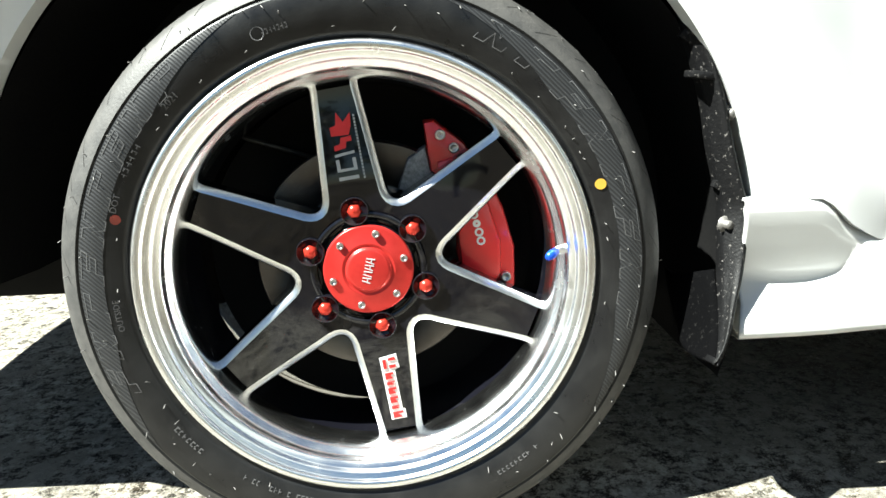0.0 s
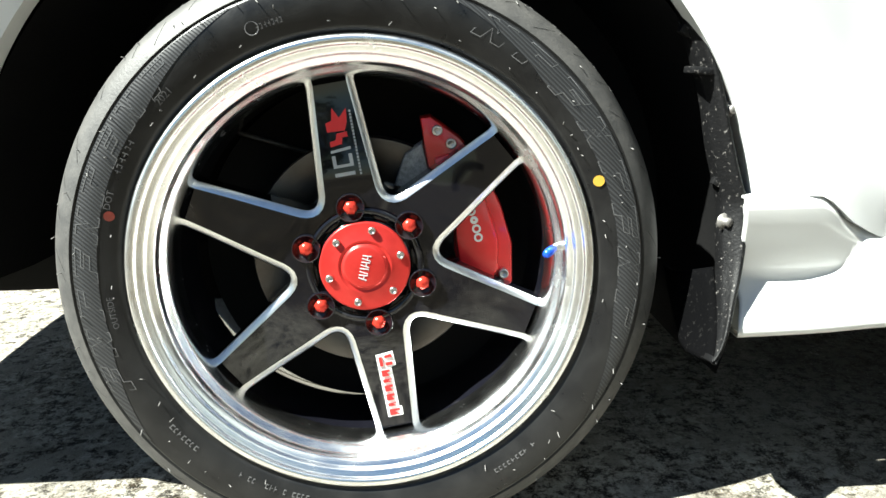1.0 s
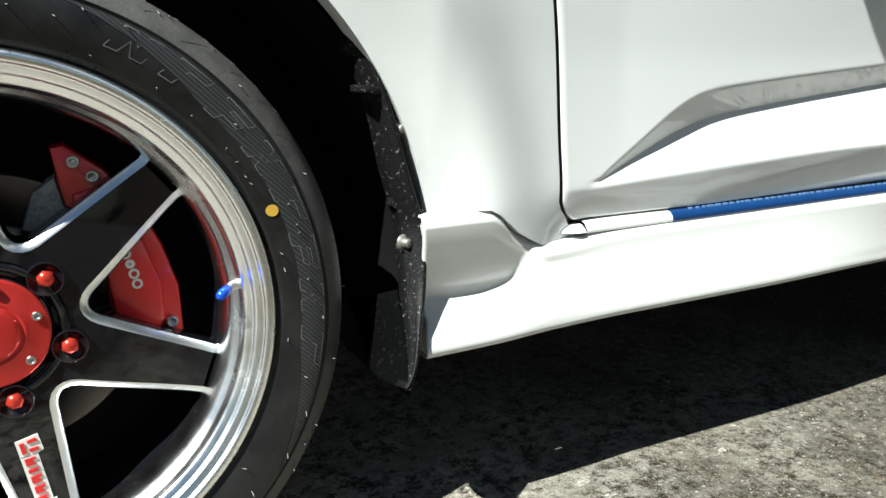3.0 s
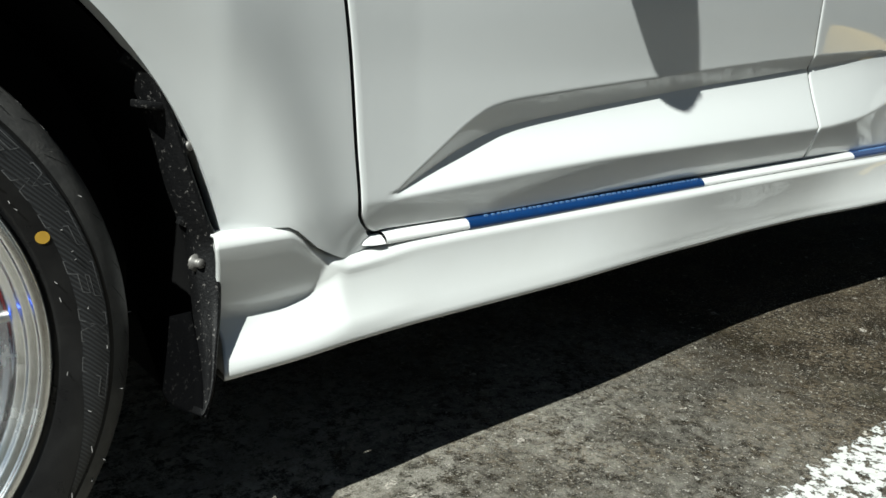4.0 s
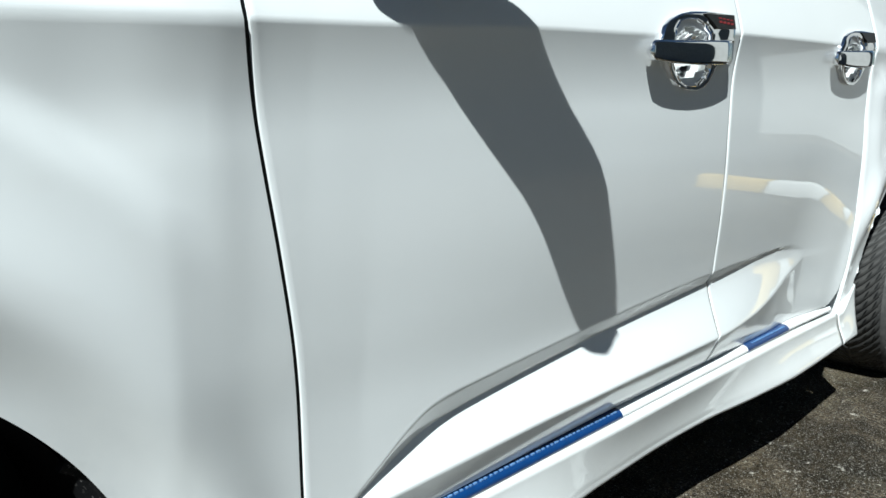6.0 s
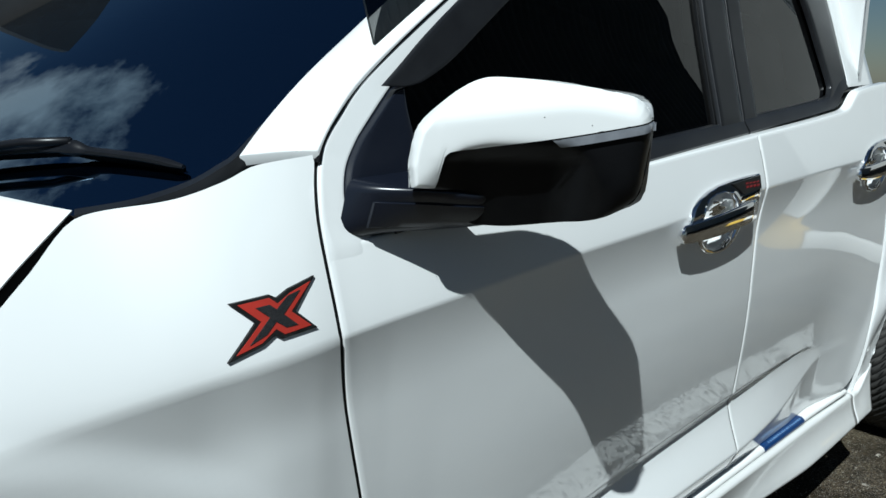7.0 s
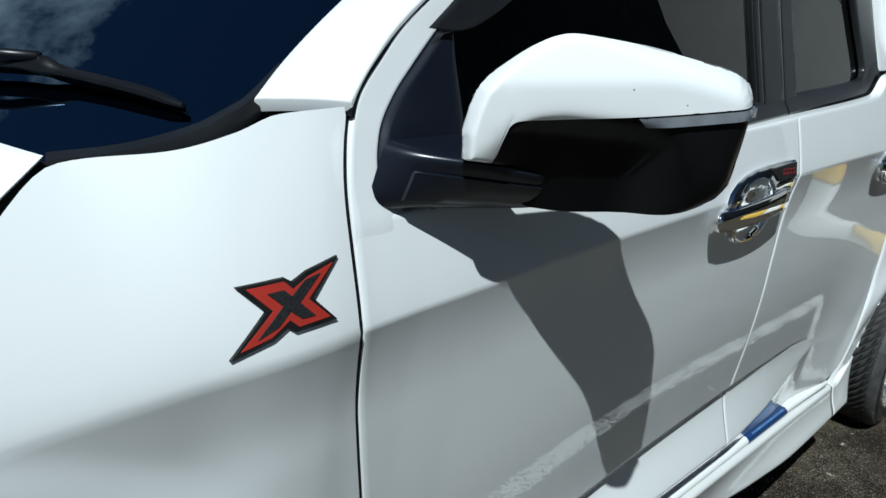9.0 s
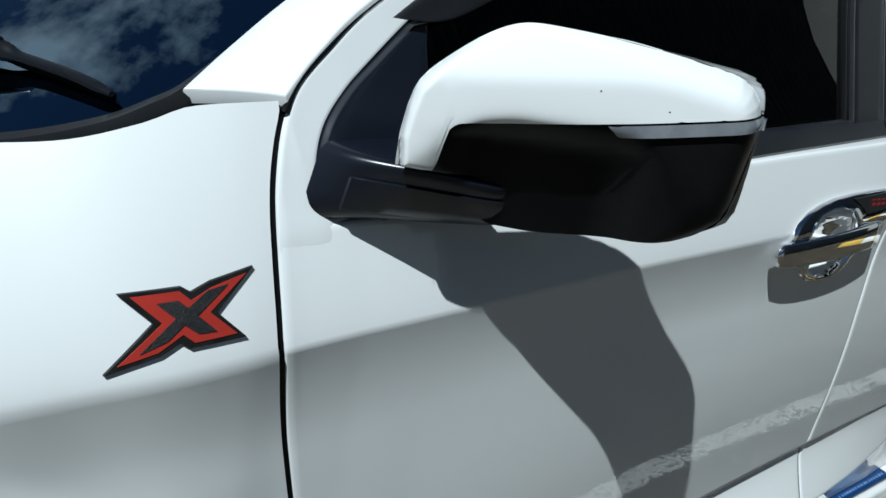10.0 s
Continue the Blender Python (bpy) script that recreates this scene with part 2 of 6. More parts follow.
def grid(rows, bm=None, ring=False):
    """A sheet through rows of points; ring closes each row."""
    bm = bm or bmesh.new()
    vs = [[bm.verts.new(p) for p in r] for r in rows]
    for a, b in zip(vs, vs[1:]):
        n = len(a)
        for i in range(n if ring else n - 1):
            j = (i + 1) % n
            if len({a[i], a[j], b[j], b[i]}) == 4:
                bm.faces.new((a[i], a[j], b[j], b[i]))
    return bm


def flange(bm, depth=0.022, round_by=0.003, way=(0, 1, 0)):
    """Folds the free edges of a panel inwards, with a small round."""
    edges = [e for e in bm.edges if e.is_boundary]
    made = bmesh.ops.extrude_edge_only(bm, edges=edges)["geom"]
    bmesh.ops.translate(bm, vec=Vector(way) * depth, verts=[g for g in made if isinstance(g, bmesh.types.BMVert)])
    bmesh.ops.recalc_face_normals(bm, faces=bm.faces)
    if round_by:
        bmesh.ops.bevel(bm, geom=[e for e in edges if e.is_valid], offset=round_by, segments=2, profile=0.5, affect="EDGES")
    return bm


def prism(points, y0, y1, round_by=0.0, bm=None):
    """A slab from an outline of (x, z) between the depths y0 (front) and y1."""
    bm = bm or bmesh.new()
    front = [bm.verts.new((x, y0, z)) for x, z in points]
    back = [bm.verts.new((x, y1, z)) for x, z in points]
    f = bm.faces.new(front)
    bm.faces.new(back[::-1])
    for i in range(len(points)):
        j = (i + 1) % len(points)
        bm.faces.new((front[j], front[i], back[i], back[j]))
    bmesh.ops.recalc_face_normals(bm, faces=bm.faces)
    if round_by:
        bmesh.ops.bevel(bm, geom=list(f.edges), offset=round_by, segments=2, profile=0.5, affect="EDGES")
    return bm


def box(x0, x1, y0, y1, z0, z1, round_by=0.0, bm=None):
    bm = bm or bmesh.new()
    made = bmesh.ops.create_cube(bm, size=1.0)["verts"]
    for v in made:
        v.co = Vector((x0 + (v.co.x + 0.5) * (x1 - x0), y0 + (v.co.y + 0.5) * (y1 - y0), z0 + (v.co.z + 0.5) * (z1 - z0)))
    if round_by:
        edges = {e for v in made for e in v.link_edges}
        bmesh.ops.bevel(bm, geom=list(edges), offset=round_by, segments=2, profile=0.5, affect="EDGES")
    return bm


def lathe(profile, n=160, bm=None):
    """A surface turned about the y axis from (radius, y)."""
    rows = [[(r * math.cos(2 * math.pi * i / n), y, r * math.sin(2 * math.pi * i / n)) for i in range(n)] for r, y in profile]
    return grid(rows, bm, ring=True)


def tube(path, radius, n=8, bm=None):
    """A round bar along a path; radius may be a list."""
    bm = bm or bmesh.new()
    pts = [Vector(p) for p in path]
    rows = []
    for i, p in enumerate(pts):
        d = (pts[min(i + 1, len(pts) - 1)] - pts[max(i - 1, 0)]).normalized()
        a = d.cross(Vector((0.31, 0.2, 0.93))).normalized()
        b = d.cross(a)
        r = radius[i] if isinstance(radius, (list, tuple)) else radius
        rows.append([p + r * (math.cos(2 * math.pi * k / n) * a + math.sin(2 * math.pi * k / n) * b) for k in range(n)])
    grid(rows, bm, ring=True)
    bm.verts.ensure_lookup_table()
    ends = bm.verts[-n:]
    bm.faces.new(list(ends))
    bm.faces.new(list(bm.verts[len(bm.verts) - n * len(pts):len(bm.verts) - n * len(pts) + n])[::-1])
    return bm


def put_at(ob, m):
    ob.matrix_basis = m
    return ob


def thing(name, label, category, m=None, group="", kind=""):
    ob = new(name)
    ob.empty_display_size = 0.1
    if m:
        ob.matrix_basis = m
    return tagged(ob, label, category, group, kind)


# ---- ground ----
def ground_material():
    m = bpy.data.materials.new("weathered_asphalt")
    m.use_nodes = True
    nt = m.node_tree
    b = nt.nodes["Principled BSDF"]
    b.inputs["Roughness"].default_value = 0.88
    b.inputs["Specular IOR Level"].default_value = 0.08
    co = nt.nodes.new("ShaderNodeTexCoord")

    def noise_at(scale, detail, rough, lo, hi, seed=0.0, stretch=None):
        n = nt.nodes.new("ShaderNodeTexNoise")
        n.noise_dimensions = "4D"
        n.inputs["W"].default_value = seed
        n.inputs["Scale"].default_value, n.inputs["Detail"].default_value, n.inputs["Roughness"].default_value = scale, detail, rough
        src = co.outputs["Object"]
        if stretch:
            mp = nt.nodes.new("ShaderNodeMapping")
            mp.inputs["Scale"].default_value = stretch
            nt.links.new(src, mp.inputs["Vector"])
            src = mp.outputs["Vector"]
        nt.links.new(src, n.inputs["Vector"])
        r = nt.nodes.new("ShaderNodeMapRange")
        r.inputs["From Min"].default_value, r.inputs["From Max"].default_value = lo, hi
        nt.links.new(n.outputs["Fac"], r.inputs["Value"])
        return r.outputs["Result"]

    def mixed(a, fac, colour):
        x = nt.nodes.new("ShaderNodeMix")
        x.data_type = "RGBA"
        x.inputs["B"].default_value = (*colour, 1)
        if isinstance(a, tuple):
            x.inputs["A"].default_value = (*a, 1)
        else:
            nt.links.new(a, x.inputs["A"])
        nt.links.new(fac, x.inputs["Factor"])
        return x.outputs["Result"]

    def scaled(fac, k):
        q = nt.nodes.new("ShaderNodeMath")
        q.operation = "MULTIPLY"
        q.inputs[1].default_value = k
        nt.links.new(fac, q.inputs[0])
        return q.outputs["Value"]

    def times(p, q):
        m2 = nt.nodes.new("ShaderNodeMath")
        m2.operation = "MULTIPLY"
        nt.links.new(p, m2.inputs[0])
        nt.links.new(q, m2.inputs[1])
        return m2.outputs["Value"]

    c = mixed((0.0022, 0.0017, 0.0011), noise_at(230, 8, 0.82, 0.47, 0.58), (0.034, 0.025, 0.014))
    c = mixed(c, scaled(noise_at(3.2, 9, 0.72, 0.46, 0.56, 3), 0.75), (0.0060, 0.0048, 0.0032))
    c = mixed(c, scaled(times(noise_at(1.3, 5, 0.6, 0.42, 0.66, 4), noise_at(60, 9, 0.8, 0.44, 0.56, 16)), 0.75), (0.050, 0.037, 0.021))
    # olive lichen
    c = mixed(c, scaled(times(noise_at(2.1, 7, 0.7, 0.52, 0.66, 17), noise_at(140, 6, 0.8, 0.45, 0.56, 18)), 0.6), (0.060, 0.055, 0.028))
    # dried dust in ragged patches
    c = mixed(c, scaled(times(noise_at(4.5, 9, 0.74, 0.47, 0.57, 7), noise_at(95, 8, 0.80, 0.47, 0.56, 5)), 0.6), (0.16, 0.128, 0.088))
    # a dustier stretch beside the front wheel
    sep = nt.nodes.new("ShaderNodeSeparateXYZ")
    nt.links.new(co.outputs["Object"], sep.inputs["Vector"])
    side = nt.nodes.new("ShaderNodeMapRange")
    side.inputs["From Min"].default_value, side.inputs["From Max"].default_value = 2.1, 0.9
    wander = nt.nodes.new("ShaderNodeMath")
    wander.operation = "MULTIPLY_ADD"
    wander.inputs[1].default_value = 1.1
    nt.links.new(noise_at(0.9, 6, 0.65, 0.25, 0.75, 14), wander.inputs[0])
    nt.links.new(sep.outputs["X"], wander.inputs[2])
    nt.links.new(wander.outputs["Value"], side.inputs["Value"])
    strip_y = nt.nodes.new("ShaderNodeMath")
    strip_y.operation = "MULTIPLY_ADD"
    strip_y.inputs[1].default_value = 0.5
    nt.links.new(noise_at(1.7, 6, 0.65, 0.25, 0.75, 19), strip_y.inputs[0])
    nt.links.new(sep.outputs["Y"], strip_y.inputs[2])
    near = nt.nodes.new("ShaderNodeMapRange")
    near.inputs["From Min"].default_value, near.inputs["From Max"].default_value = -0.55, -0.15
    nt.links.new(strip_y.outputs["Value"], near.inputs["Value"])
    away = nt.nodes.new("ShaderNodeVectorMath")
    away.operation = "DISTANCE"
    away.inputs[1].default_value = (-0.4, 1.6, 0)
    nt.links.new(co.outputs["Object"], away.inputs[0])
    ragged = nt.nodes.new("ShaderNodeMath")
    ragged.operation = "MULTIPLY_ADD"
    ragged.inputs[1].default_value = 2.2
    nt.links.new(noise_at(0.8, 6, 0.65, 0.25, 0.75, 23), ragged.inputs[0])
    nt.links.new(away.outputs["Value"], ragged.inputs[2])
    patch = nt.nodes.new("ShaderNodeMapRange")
    patch.inputs["From Min"].default_value, patch.inputs["From Max"].default_value = 5.2, 3.4
    nt.links.new(ragged.outputs["Value"], patch.inputs["Value"])
    dusty = times(patch.outputs["Result"], times(side.outputs["Result"], near.outputs["Result"]))
    c = mixed(c, scaled(times(dusty, times(noise_at(3.6, 9, 0.74, 0.36, 0.49, 11), noise_at(38, 12, 0.84, 0.455, 0.525, 12))), 0.92), (0.50, 0.47, 0.41))
    c = mixed(c, scaled(times(dusty, noise_at(7, 12, 0.86, 0.47, 0.54, 15)), 0.9), (0.26, 0.245, 0.21))
    c = mixed(c, scaled(times(dusty, noise_at(26, 10, 0.8, 0.53, 0.56, 21)), 0.85), (0.006, 0.005, 0.004))
    c = mixed(c, scaled(noise_at(13, 14, 0.84, 0.590, 0.612, 8), 0.9), (0.32, 0.30, 0.26))
    c = mixed(c, scaled(noise_at(150, 4, 0.7, 0.600, 0.635, 9), 0.9), (0.40, 0.38, 0.34))
    c = mixed(c, scaled(noise_at(420, 2, 0.5, 0.640, 0.66, 10), 0.75), (0.36, 0.34, 0.30))
    nt.links.new(c, b.inputs["Base Color"])
    n1 = nt.nodes.new("ShaderNodeTexNoise")
    n1.inputs["Scale"].default_value, n1.inputs["Detail"].default_value, n1.inputs["Roughness"].default_value = 110, 10, 0.75
    nt.links.new(co.outputs["Object"], n1.inputs["Vector"])
    u = nt.nodes.new("ShaderNodeBump")
    u.inputs["Strength"].default_value, u.inputs["Distance"].default_value = 0.9, 0.008
    nt.links.new(n1.outputs["Fac"], u.inputs["Height"])
    nt.links.new(u.outputs["Normal"], b.inputs["Normal"])
    return m


def worn_paint(name, colour, lo, hi, scale=26, edge=None):
    """Road paint that has flaked away in places."""
    m = mat(name, colour, 0.75, second=tuple(0.72 * c for c in colour), scale=60, amount=0.7, bump=0.3, bump_scale=250)
    nt = m.node_tree
    b = nt.nodes["Principled BSDF"]
    co = nt.nodes.new("ShaderNodeTexCoord")
    n = nt.nodes.new("ShaderNodeTexNoise")
    n.inputs["Scale"].default_value, n.inputs["Detail"].default_value, n.inputs["Roughness"].default_value = scale, 8, 0.68
    nt.links.new(co.outputs["Object"], n.inputs["Vector"])
    r = nt.nodes.new("ShaderNodeMapRange")
    r.inputs["From Min"].default_value, r.inputs["From Max"].default_value = lo, hi
    nt.links.new(n.outputs["Fac"], r.inputs["Value"])
    if edge:
        # more is gone towards the two long edges
        sep = nt.nodes.new("ShaderNodeSeparateXYZ")
        nt.links.new(co.outputs["Object"], sep.inputs["Vector"])
        d = nt.nodes.new("ShaderNodeMapRange")
        d.inputs["From Min"].default_value, d.inputs["From Max"].default_value = edge[0], edge[1]
        d.inputs["To Min"].default_value, d.inputs["To Max"].default_value = -1, 1
        nt.links.new(sep.outputs["Y"], d.inputs["Value"])
        p = nt.nodes.new("ShaderNodeMath")
        p.operation = "POWER"
        p.inputs[1].default_value = 4
        nt.links.new(d.outputs["Result"], p.inputs[0])
        k = nt.nodes.new("ShaderNodeMath")
        k.operation = "MULTIPLY_ADD"
        k.inputs[1].default_value = -0.16
        nt.links.new(p.outputs["Value"], k.inputs[0])
        nt.links.new(n.outputs["Fac"], k.inputs[2])
        big = nt.nodes.new("ShaderNodeTexNoise")
        big.inputs["Scale"].default_value, big.inputs["Detail"].default_value = 5.5, 3
        nt.links.new(co.outputs["Object"], big.inputs["Vector"])
        patch = nt.nodes.new("ShaderNodeMath")
        patch.operation = "MULTIPLY_ADD"
        patch.inputs[1].default_value = 0.30
        nt.links.new(big.outputs["Fac"], patch.inputs[0])
        nt.links.new(k.outputs["Value"], patch.inputs[2])
        shift = nt.nodes.new("ShaderNodeMath")
        shift.operation = "SUBTRACT"
        shift.inputs[1].default_value = 0.155
        nt.links.new(patch.outputs["Value"], shift.inputs[0])
        nt.links.new(shift.outputs["Value"], r.inputs["Value"])
    nt.links.new(r.outputs["Result"], b.inputs["Alpha"])
    return m


def ground_z(x, y):
    near = 1.0 if abs(x - 2) < 6 and abs(y) < 5 else 0.0
    return near * 0.003 * (noise.noise(Vector((x * 1.1, y * 1.1, 0))) - 0.5)


def build_ground():
    xs = [-400, -60, -12] + spread(-4, 8, 60) + [20, 80, 400]
    ys = [-400, -60, -12] + spread(-5, 4, 45) + [12, 80, 400]
    rows = []
    for y in ys:
        row = []
        for x in xs:
            row.append((x, y, ground_z(x, y)))
        rows.append(row)
    g = part("ground", grid(rows), ground_material(), None)
    tagged(g, "weathered grey-brown asphalt car park, stained and gritty", "ground", kind="structure")
    line = part("parking_line", grid([[(x, y, 0.0012 + ground_z(x, y)) for x in spread(0.9, 5.6, 60)] for y in (-0.46, -0.43, -0.40, -0.37, -0.34)]),
                worn_paint("worn_white_line", (0.52, 0.52, 0.50), 0.42, 0.465, 55, (-0.455, -0.345)), None)
    tagged(line, "worn white painted parking line on the asphalt", "road marking", kind="structure")
    # pale flecks of dried dirt and paint
    rnd = random.Random(4)
    bm = bmesh.new()
    for _ in range(1500):
        x, y = rnd.uniform(0.2, 3.6), rnd.uniform(-1.4, 0.9)
        r = 0.0016 + 0.012 * rnd.random() ** 7
        n = 9
        st = rnd.uniform(0.3, 0.9)
        tw = rnd.uniform(0, 3)
        pts = []
        for i in range(n):
            a = 2 * math.pi * i / n
            q = r * rnd.uniform(0.35, 1.35)
            u, v = q * math.cos(a), st * q * math.sin(a)
            pts.append((x + u * math.cos(tw) - v * math.sin(tw), y + u * math.sin(tw) + v * math.cos(tw), 0.0014 + ground_z(x, y)))
        bm.faces.new([bm.verts.new(p) for p in pts])
    s = part("pale_flecks", bm, worn_paint("dried_flecks", (0.40, 0.37, 0.32), 0.43, 0.53, 170), None)
    tagged(s, "scattered pale flecks of dried dirt on the asphalt", "dirt", kind="stuff")


build_ground()


# ---- the truck's side ----
HUB_Z, REAR_X, ARCH = 0.331, 3.095, 0.45
SHOULDER = [(-0.9, 0.93), (0.0, 0.965), (0.32, 0.987), (0.54, 1.0), (0.735, 1.012), (0.99, 1.03), (1.33, 1.048), (1.62, 1.072), (2.55, 1.106), (4.3, 1.15)]
SCOOP_TOP = [(0.661, 0.4124), (0.746, 0.469), (0.799, 0.503), (0.836, 0.5195), (0.872, 0.5267), (0.915, 0.5308), (1.193, 0.5494), (1.708, 0.5803), (2.084, 0.5927)]
SCOOP_MID = [(0.661, 0.4124), (0.773, 0.4525), (0.872, 0.4803), (0.937, 0.4896), (1.196, 0.5133), (1.727, 0.5545), (2.084, 0.5916)]
SCOOP_LOW = [(0.661, 0.4114), (0.78, 0.419), (0.916, 0.426), (1.10, 0.4325), (1.347, 0.4345), (1.737, 0.438), (1.902, 0.449), (2.048, 0.474), (2.148, 0.5065), (2.27, 0.544)]
# how far the lower edge of the scoop stands out
BROW = [(0.661, 0.0), (0.80, 0.008), (0.95, 0.0155), (1.10, 0.0215), (1.30, 0.0262), (1.74, 0.0265), (1.95, 0.020), (2.10, 0.011), (2.27, 0.0)]
FORE = [(0.330, -0.016), (0.352, -0.0175), (0.372, -0.019), (0.395, -0.0210), (0.415, -0.0220), (0.48, -0.0225), (0.56, -0.0240), (0.66, -0.0300), (0.76, -0.0350), (0.86, -0.0375), (0.93, -0.0393), (1.2, -0.0395)]
AFT = [(0.330, -0.006), (0.352, -0.0075), (0.372, -0.0085), (0.395, -0.0095), (0.415, -0.0100), (0.48, -0.0095), (0.55, -0.0112), (0.60, -0.0165), (0.66, -0.0245), (0.72, -0.0319), (0.78, -0.0372), (0.84, -0.0402), (0.90, -0.0408), (0.95, -0.0402), (1.2, -0.0395)]
FLARED = [(0.330, -0.023), (0.352, -0.026), (0.372, -0.029), (0.395, -0.032), (0.415, -0.034), (0.56, -0.043), (0.66, -0.0465), (0.76, -0.0460), (0.86, -0.0430), (0.93, -0.0395), (1.2, -0.0395)]
FULL = [(-0.9, 0.0), (-0.5, 0.0), (0.0, 0.008), (0.30, 0.014), (0.42, 0.013), (0.50, 0.008), (0.56, 0.002), (0.62, 0.0)]
RISE = [(-0.9, 0.10), (0.15, 0.10), (0.30, 0.112), (0.42, 0.085), (0.56, 0.06), (0.70, 0.052), (4.3, 0.05)]


def side_y(x, z):
    """Depth of the outer skin of the near side at (x, z)."""
    zs = curve_at(SHOULDER, x)
    # the lower side tucks in further behind the front of the door
    fore = sum(curve_at(FORE, min(z, zs) + d) for d in (-0.008, 0.0, 0.008)) / 3
    aft = sum(curve_at(AFT, min(z, zs) + d) for d in (-0.008, 0.0, 0.008)) / 3
    y = fore + (aft - fore) * ease(0.62, 1.40, x)
    # the body widens towards both wheels
    k = min(1.0, max(0.0, (x - 0.45) / 0.26))
    wide = 1 - k * (1.5 - 0.5 * k) + ease(2.15, 2.62, x)
    if wide > 0:
        y += wide * (sum(curve_at(FLARED, min(z, zs) + d) for d in (-0.008, 0.0, 0.008)) / 3 - y)
    # crisp shoulder crease: undercut below, leaning in above
    k = 0.25 + 0.75 * ease(0.10, 0.58, x)
    y -= k * 0.0125 * (max(0.0, 1 - (zs - z) / 0.115) ** 1.9 if z <= zs else 1)
    if z > zs:
        d = z - zs
        y += curve_at(RISE, x) * (d / 0.17) ** (1.12 + 0.45 * (1 - k))
    # the scoop low on the doors
    if SCOOP_TOP[0][0] < x < 2.30:
        low, mid, top = curve_at(SCOOP_LOW, x), curve_at(SCOOP_MID, x), curve_at(SCOOP_TOP, x)
        if x > SCOOP_TOP[-1][0]:
            k = (x - SCOOP_TOP[-1][0]) / 0.22
            mid, top = SCOOP_TOP[-1][1] - 0.001 - 0.03 * k, SCOOP_TOP[-1][1] - 0.028 * k
        mid = top - 0.85 * (top - mid)
        deep = 0.36 * max(0.0, curve_at(SCOOP_TOP, min(x, 1.95)) - curve_at(SCOOP_MID, min(x, 1.95))) * (1 - ease(2.0, 2.30, x))
        if low < z < top and top - low > 1e-4:
            y += deep * (ease(low, mid, z) * 0.5 + 0.5 * (z - low) / (mid - low) if z < mid else (top - z) / max(1e-4, top - mid))
            y -= curve_at(BROW, x) * max(0.0, 1 - (z - low) / max(1e-4, mid - low)) ** 1.15
        elif z <= low:
            y -= curve_at(BROW, x)
    # below the scoop the doors turn under
    if 0.50 < x < 2.55:
        low = curve_at(SCOOP_LOW, x)
        d = (low - z) / (low - 0.368)
        if d > 0:
            y += max(0.013, curve_at(BROW, x) + 0.003) * d * ease(0.58, 0.68, x) * (1 - ease(2.25, 2.55, x))
    # the bed stands out from the cab
    if x > 2.58:
        y -= 0.022 * ease(2.585, 2.70, x) * (1 - ease(0.98, 1.08, z))
    # the fender is fuller over the wheel
    if x < 0.62:
        y -= curve_at(FULL, x) * ease(0.45, 0.97, z)
    # wheel arches: the lip tucks in, the flare fades out above
    for cx in (0.0, REAR_X):
        q = math.hypot(x - cx, z - HUB_Z)
        y += 0.016 * (1 - ease(ARCH - 0.005, ARCH + 0.085, q))
        if z < zs:
            y -= 0.010 * math.exp(-((q - ARCH - 0.09) / 0.05) ** 2) * (1 - ease(zs - 0.15, zs, z))
        if cx == 0.0 and z > HUB_Z:
            y += 0.009 * ease(0.640, 0.688, q) * (1 - ease(0.69, 0.90, q)) * (1 - ease(0.36, 0.52, x))
    # fenders draw in towards the nose
    if x < -0.35:
        y += 0.55 * (x + 0.35) ** 2
    return y


def panel_rows(left, right, low, high, nu, lines, counts):
    """Rows of points on the near side; the lines are heights that the rows follow between low and high."""
    levels = [low] + lines + [high]
    steps = []
    for k, n in enumerate(counts):
        steps += [(k, i / n) for i in range(n)]
    steps.append((len(counts) - 1, 1.0))
    rows = []
    for k, f in steps:
        row = []
        for i in range(nu + 1):
            u = i / nu
            x = left(0.7) * (1 - u) + right(0.7) * u
            for _ in range(5):
                z = levels[k](x) * (1 - f) + levels[k + 1](x) * f
                x = left(z) * (1 - u) + right(z) * u
            row.append((x, side_y(x, z), z))
        rows.append(row)
    return rows


def shoulder_line(x):
    return curve_at(SHOULDER, x)


DOOR_LINES = [lambda x: max(0.385, curve_at(SCOOP_LOW, x) - 0.001), lambda x: max(0.392, curve_at(SCOOP_LOW, x) + 0.006), lambda x: max(curve_at(SCOOP_LOW, x) + 0.008, 0.85 * curve_at(SCOOP_MID, x) + 0.15 * curve_at(SCOOP_TOP, x)),
              lambda x: max(curve_at(SCOOP_LOW, x) + 0.012, curve_at(SCOOP_TOP, x)), lambda x: max(curve_at(SCOOP_LOW, x) + 0.02, curve_at(SCOOP_TOP, x) + 0.008),
              lambda x: shoulder_line(x) - 0.004, lambda x: shoulder_line(x), lambda x: shoulder_line(x) + 0.004]
DOOR_COUNTS = [14, 2, 14, 10, 2, 46, 1, 1, 14]


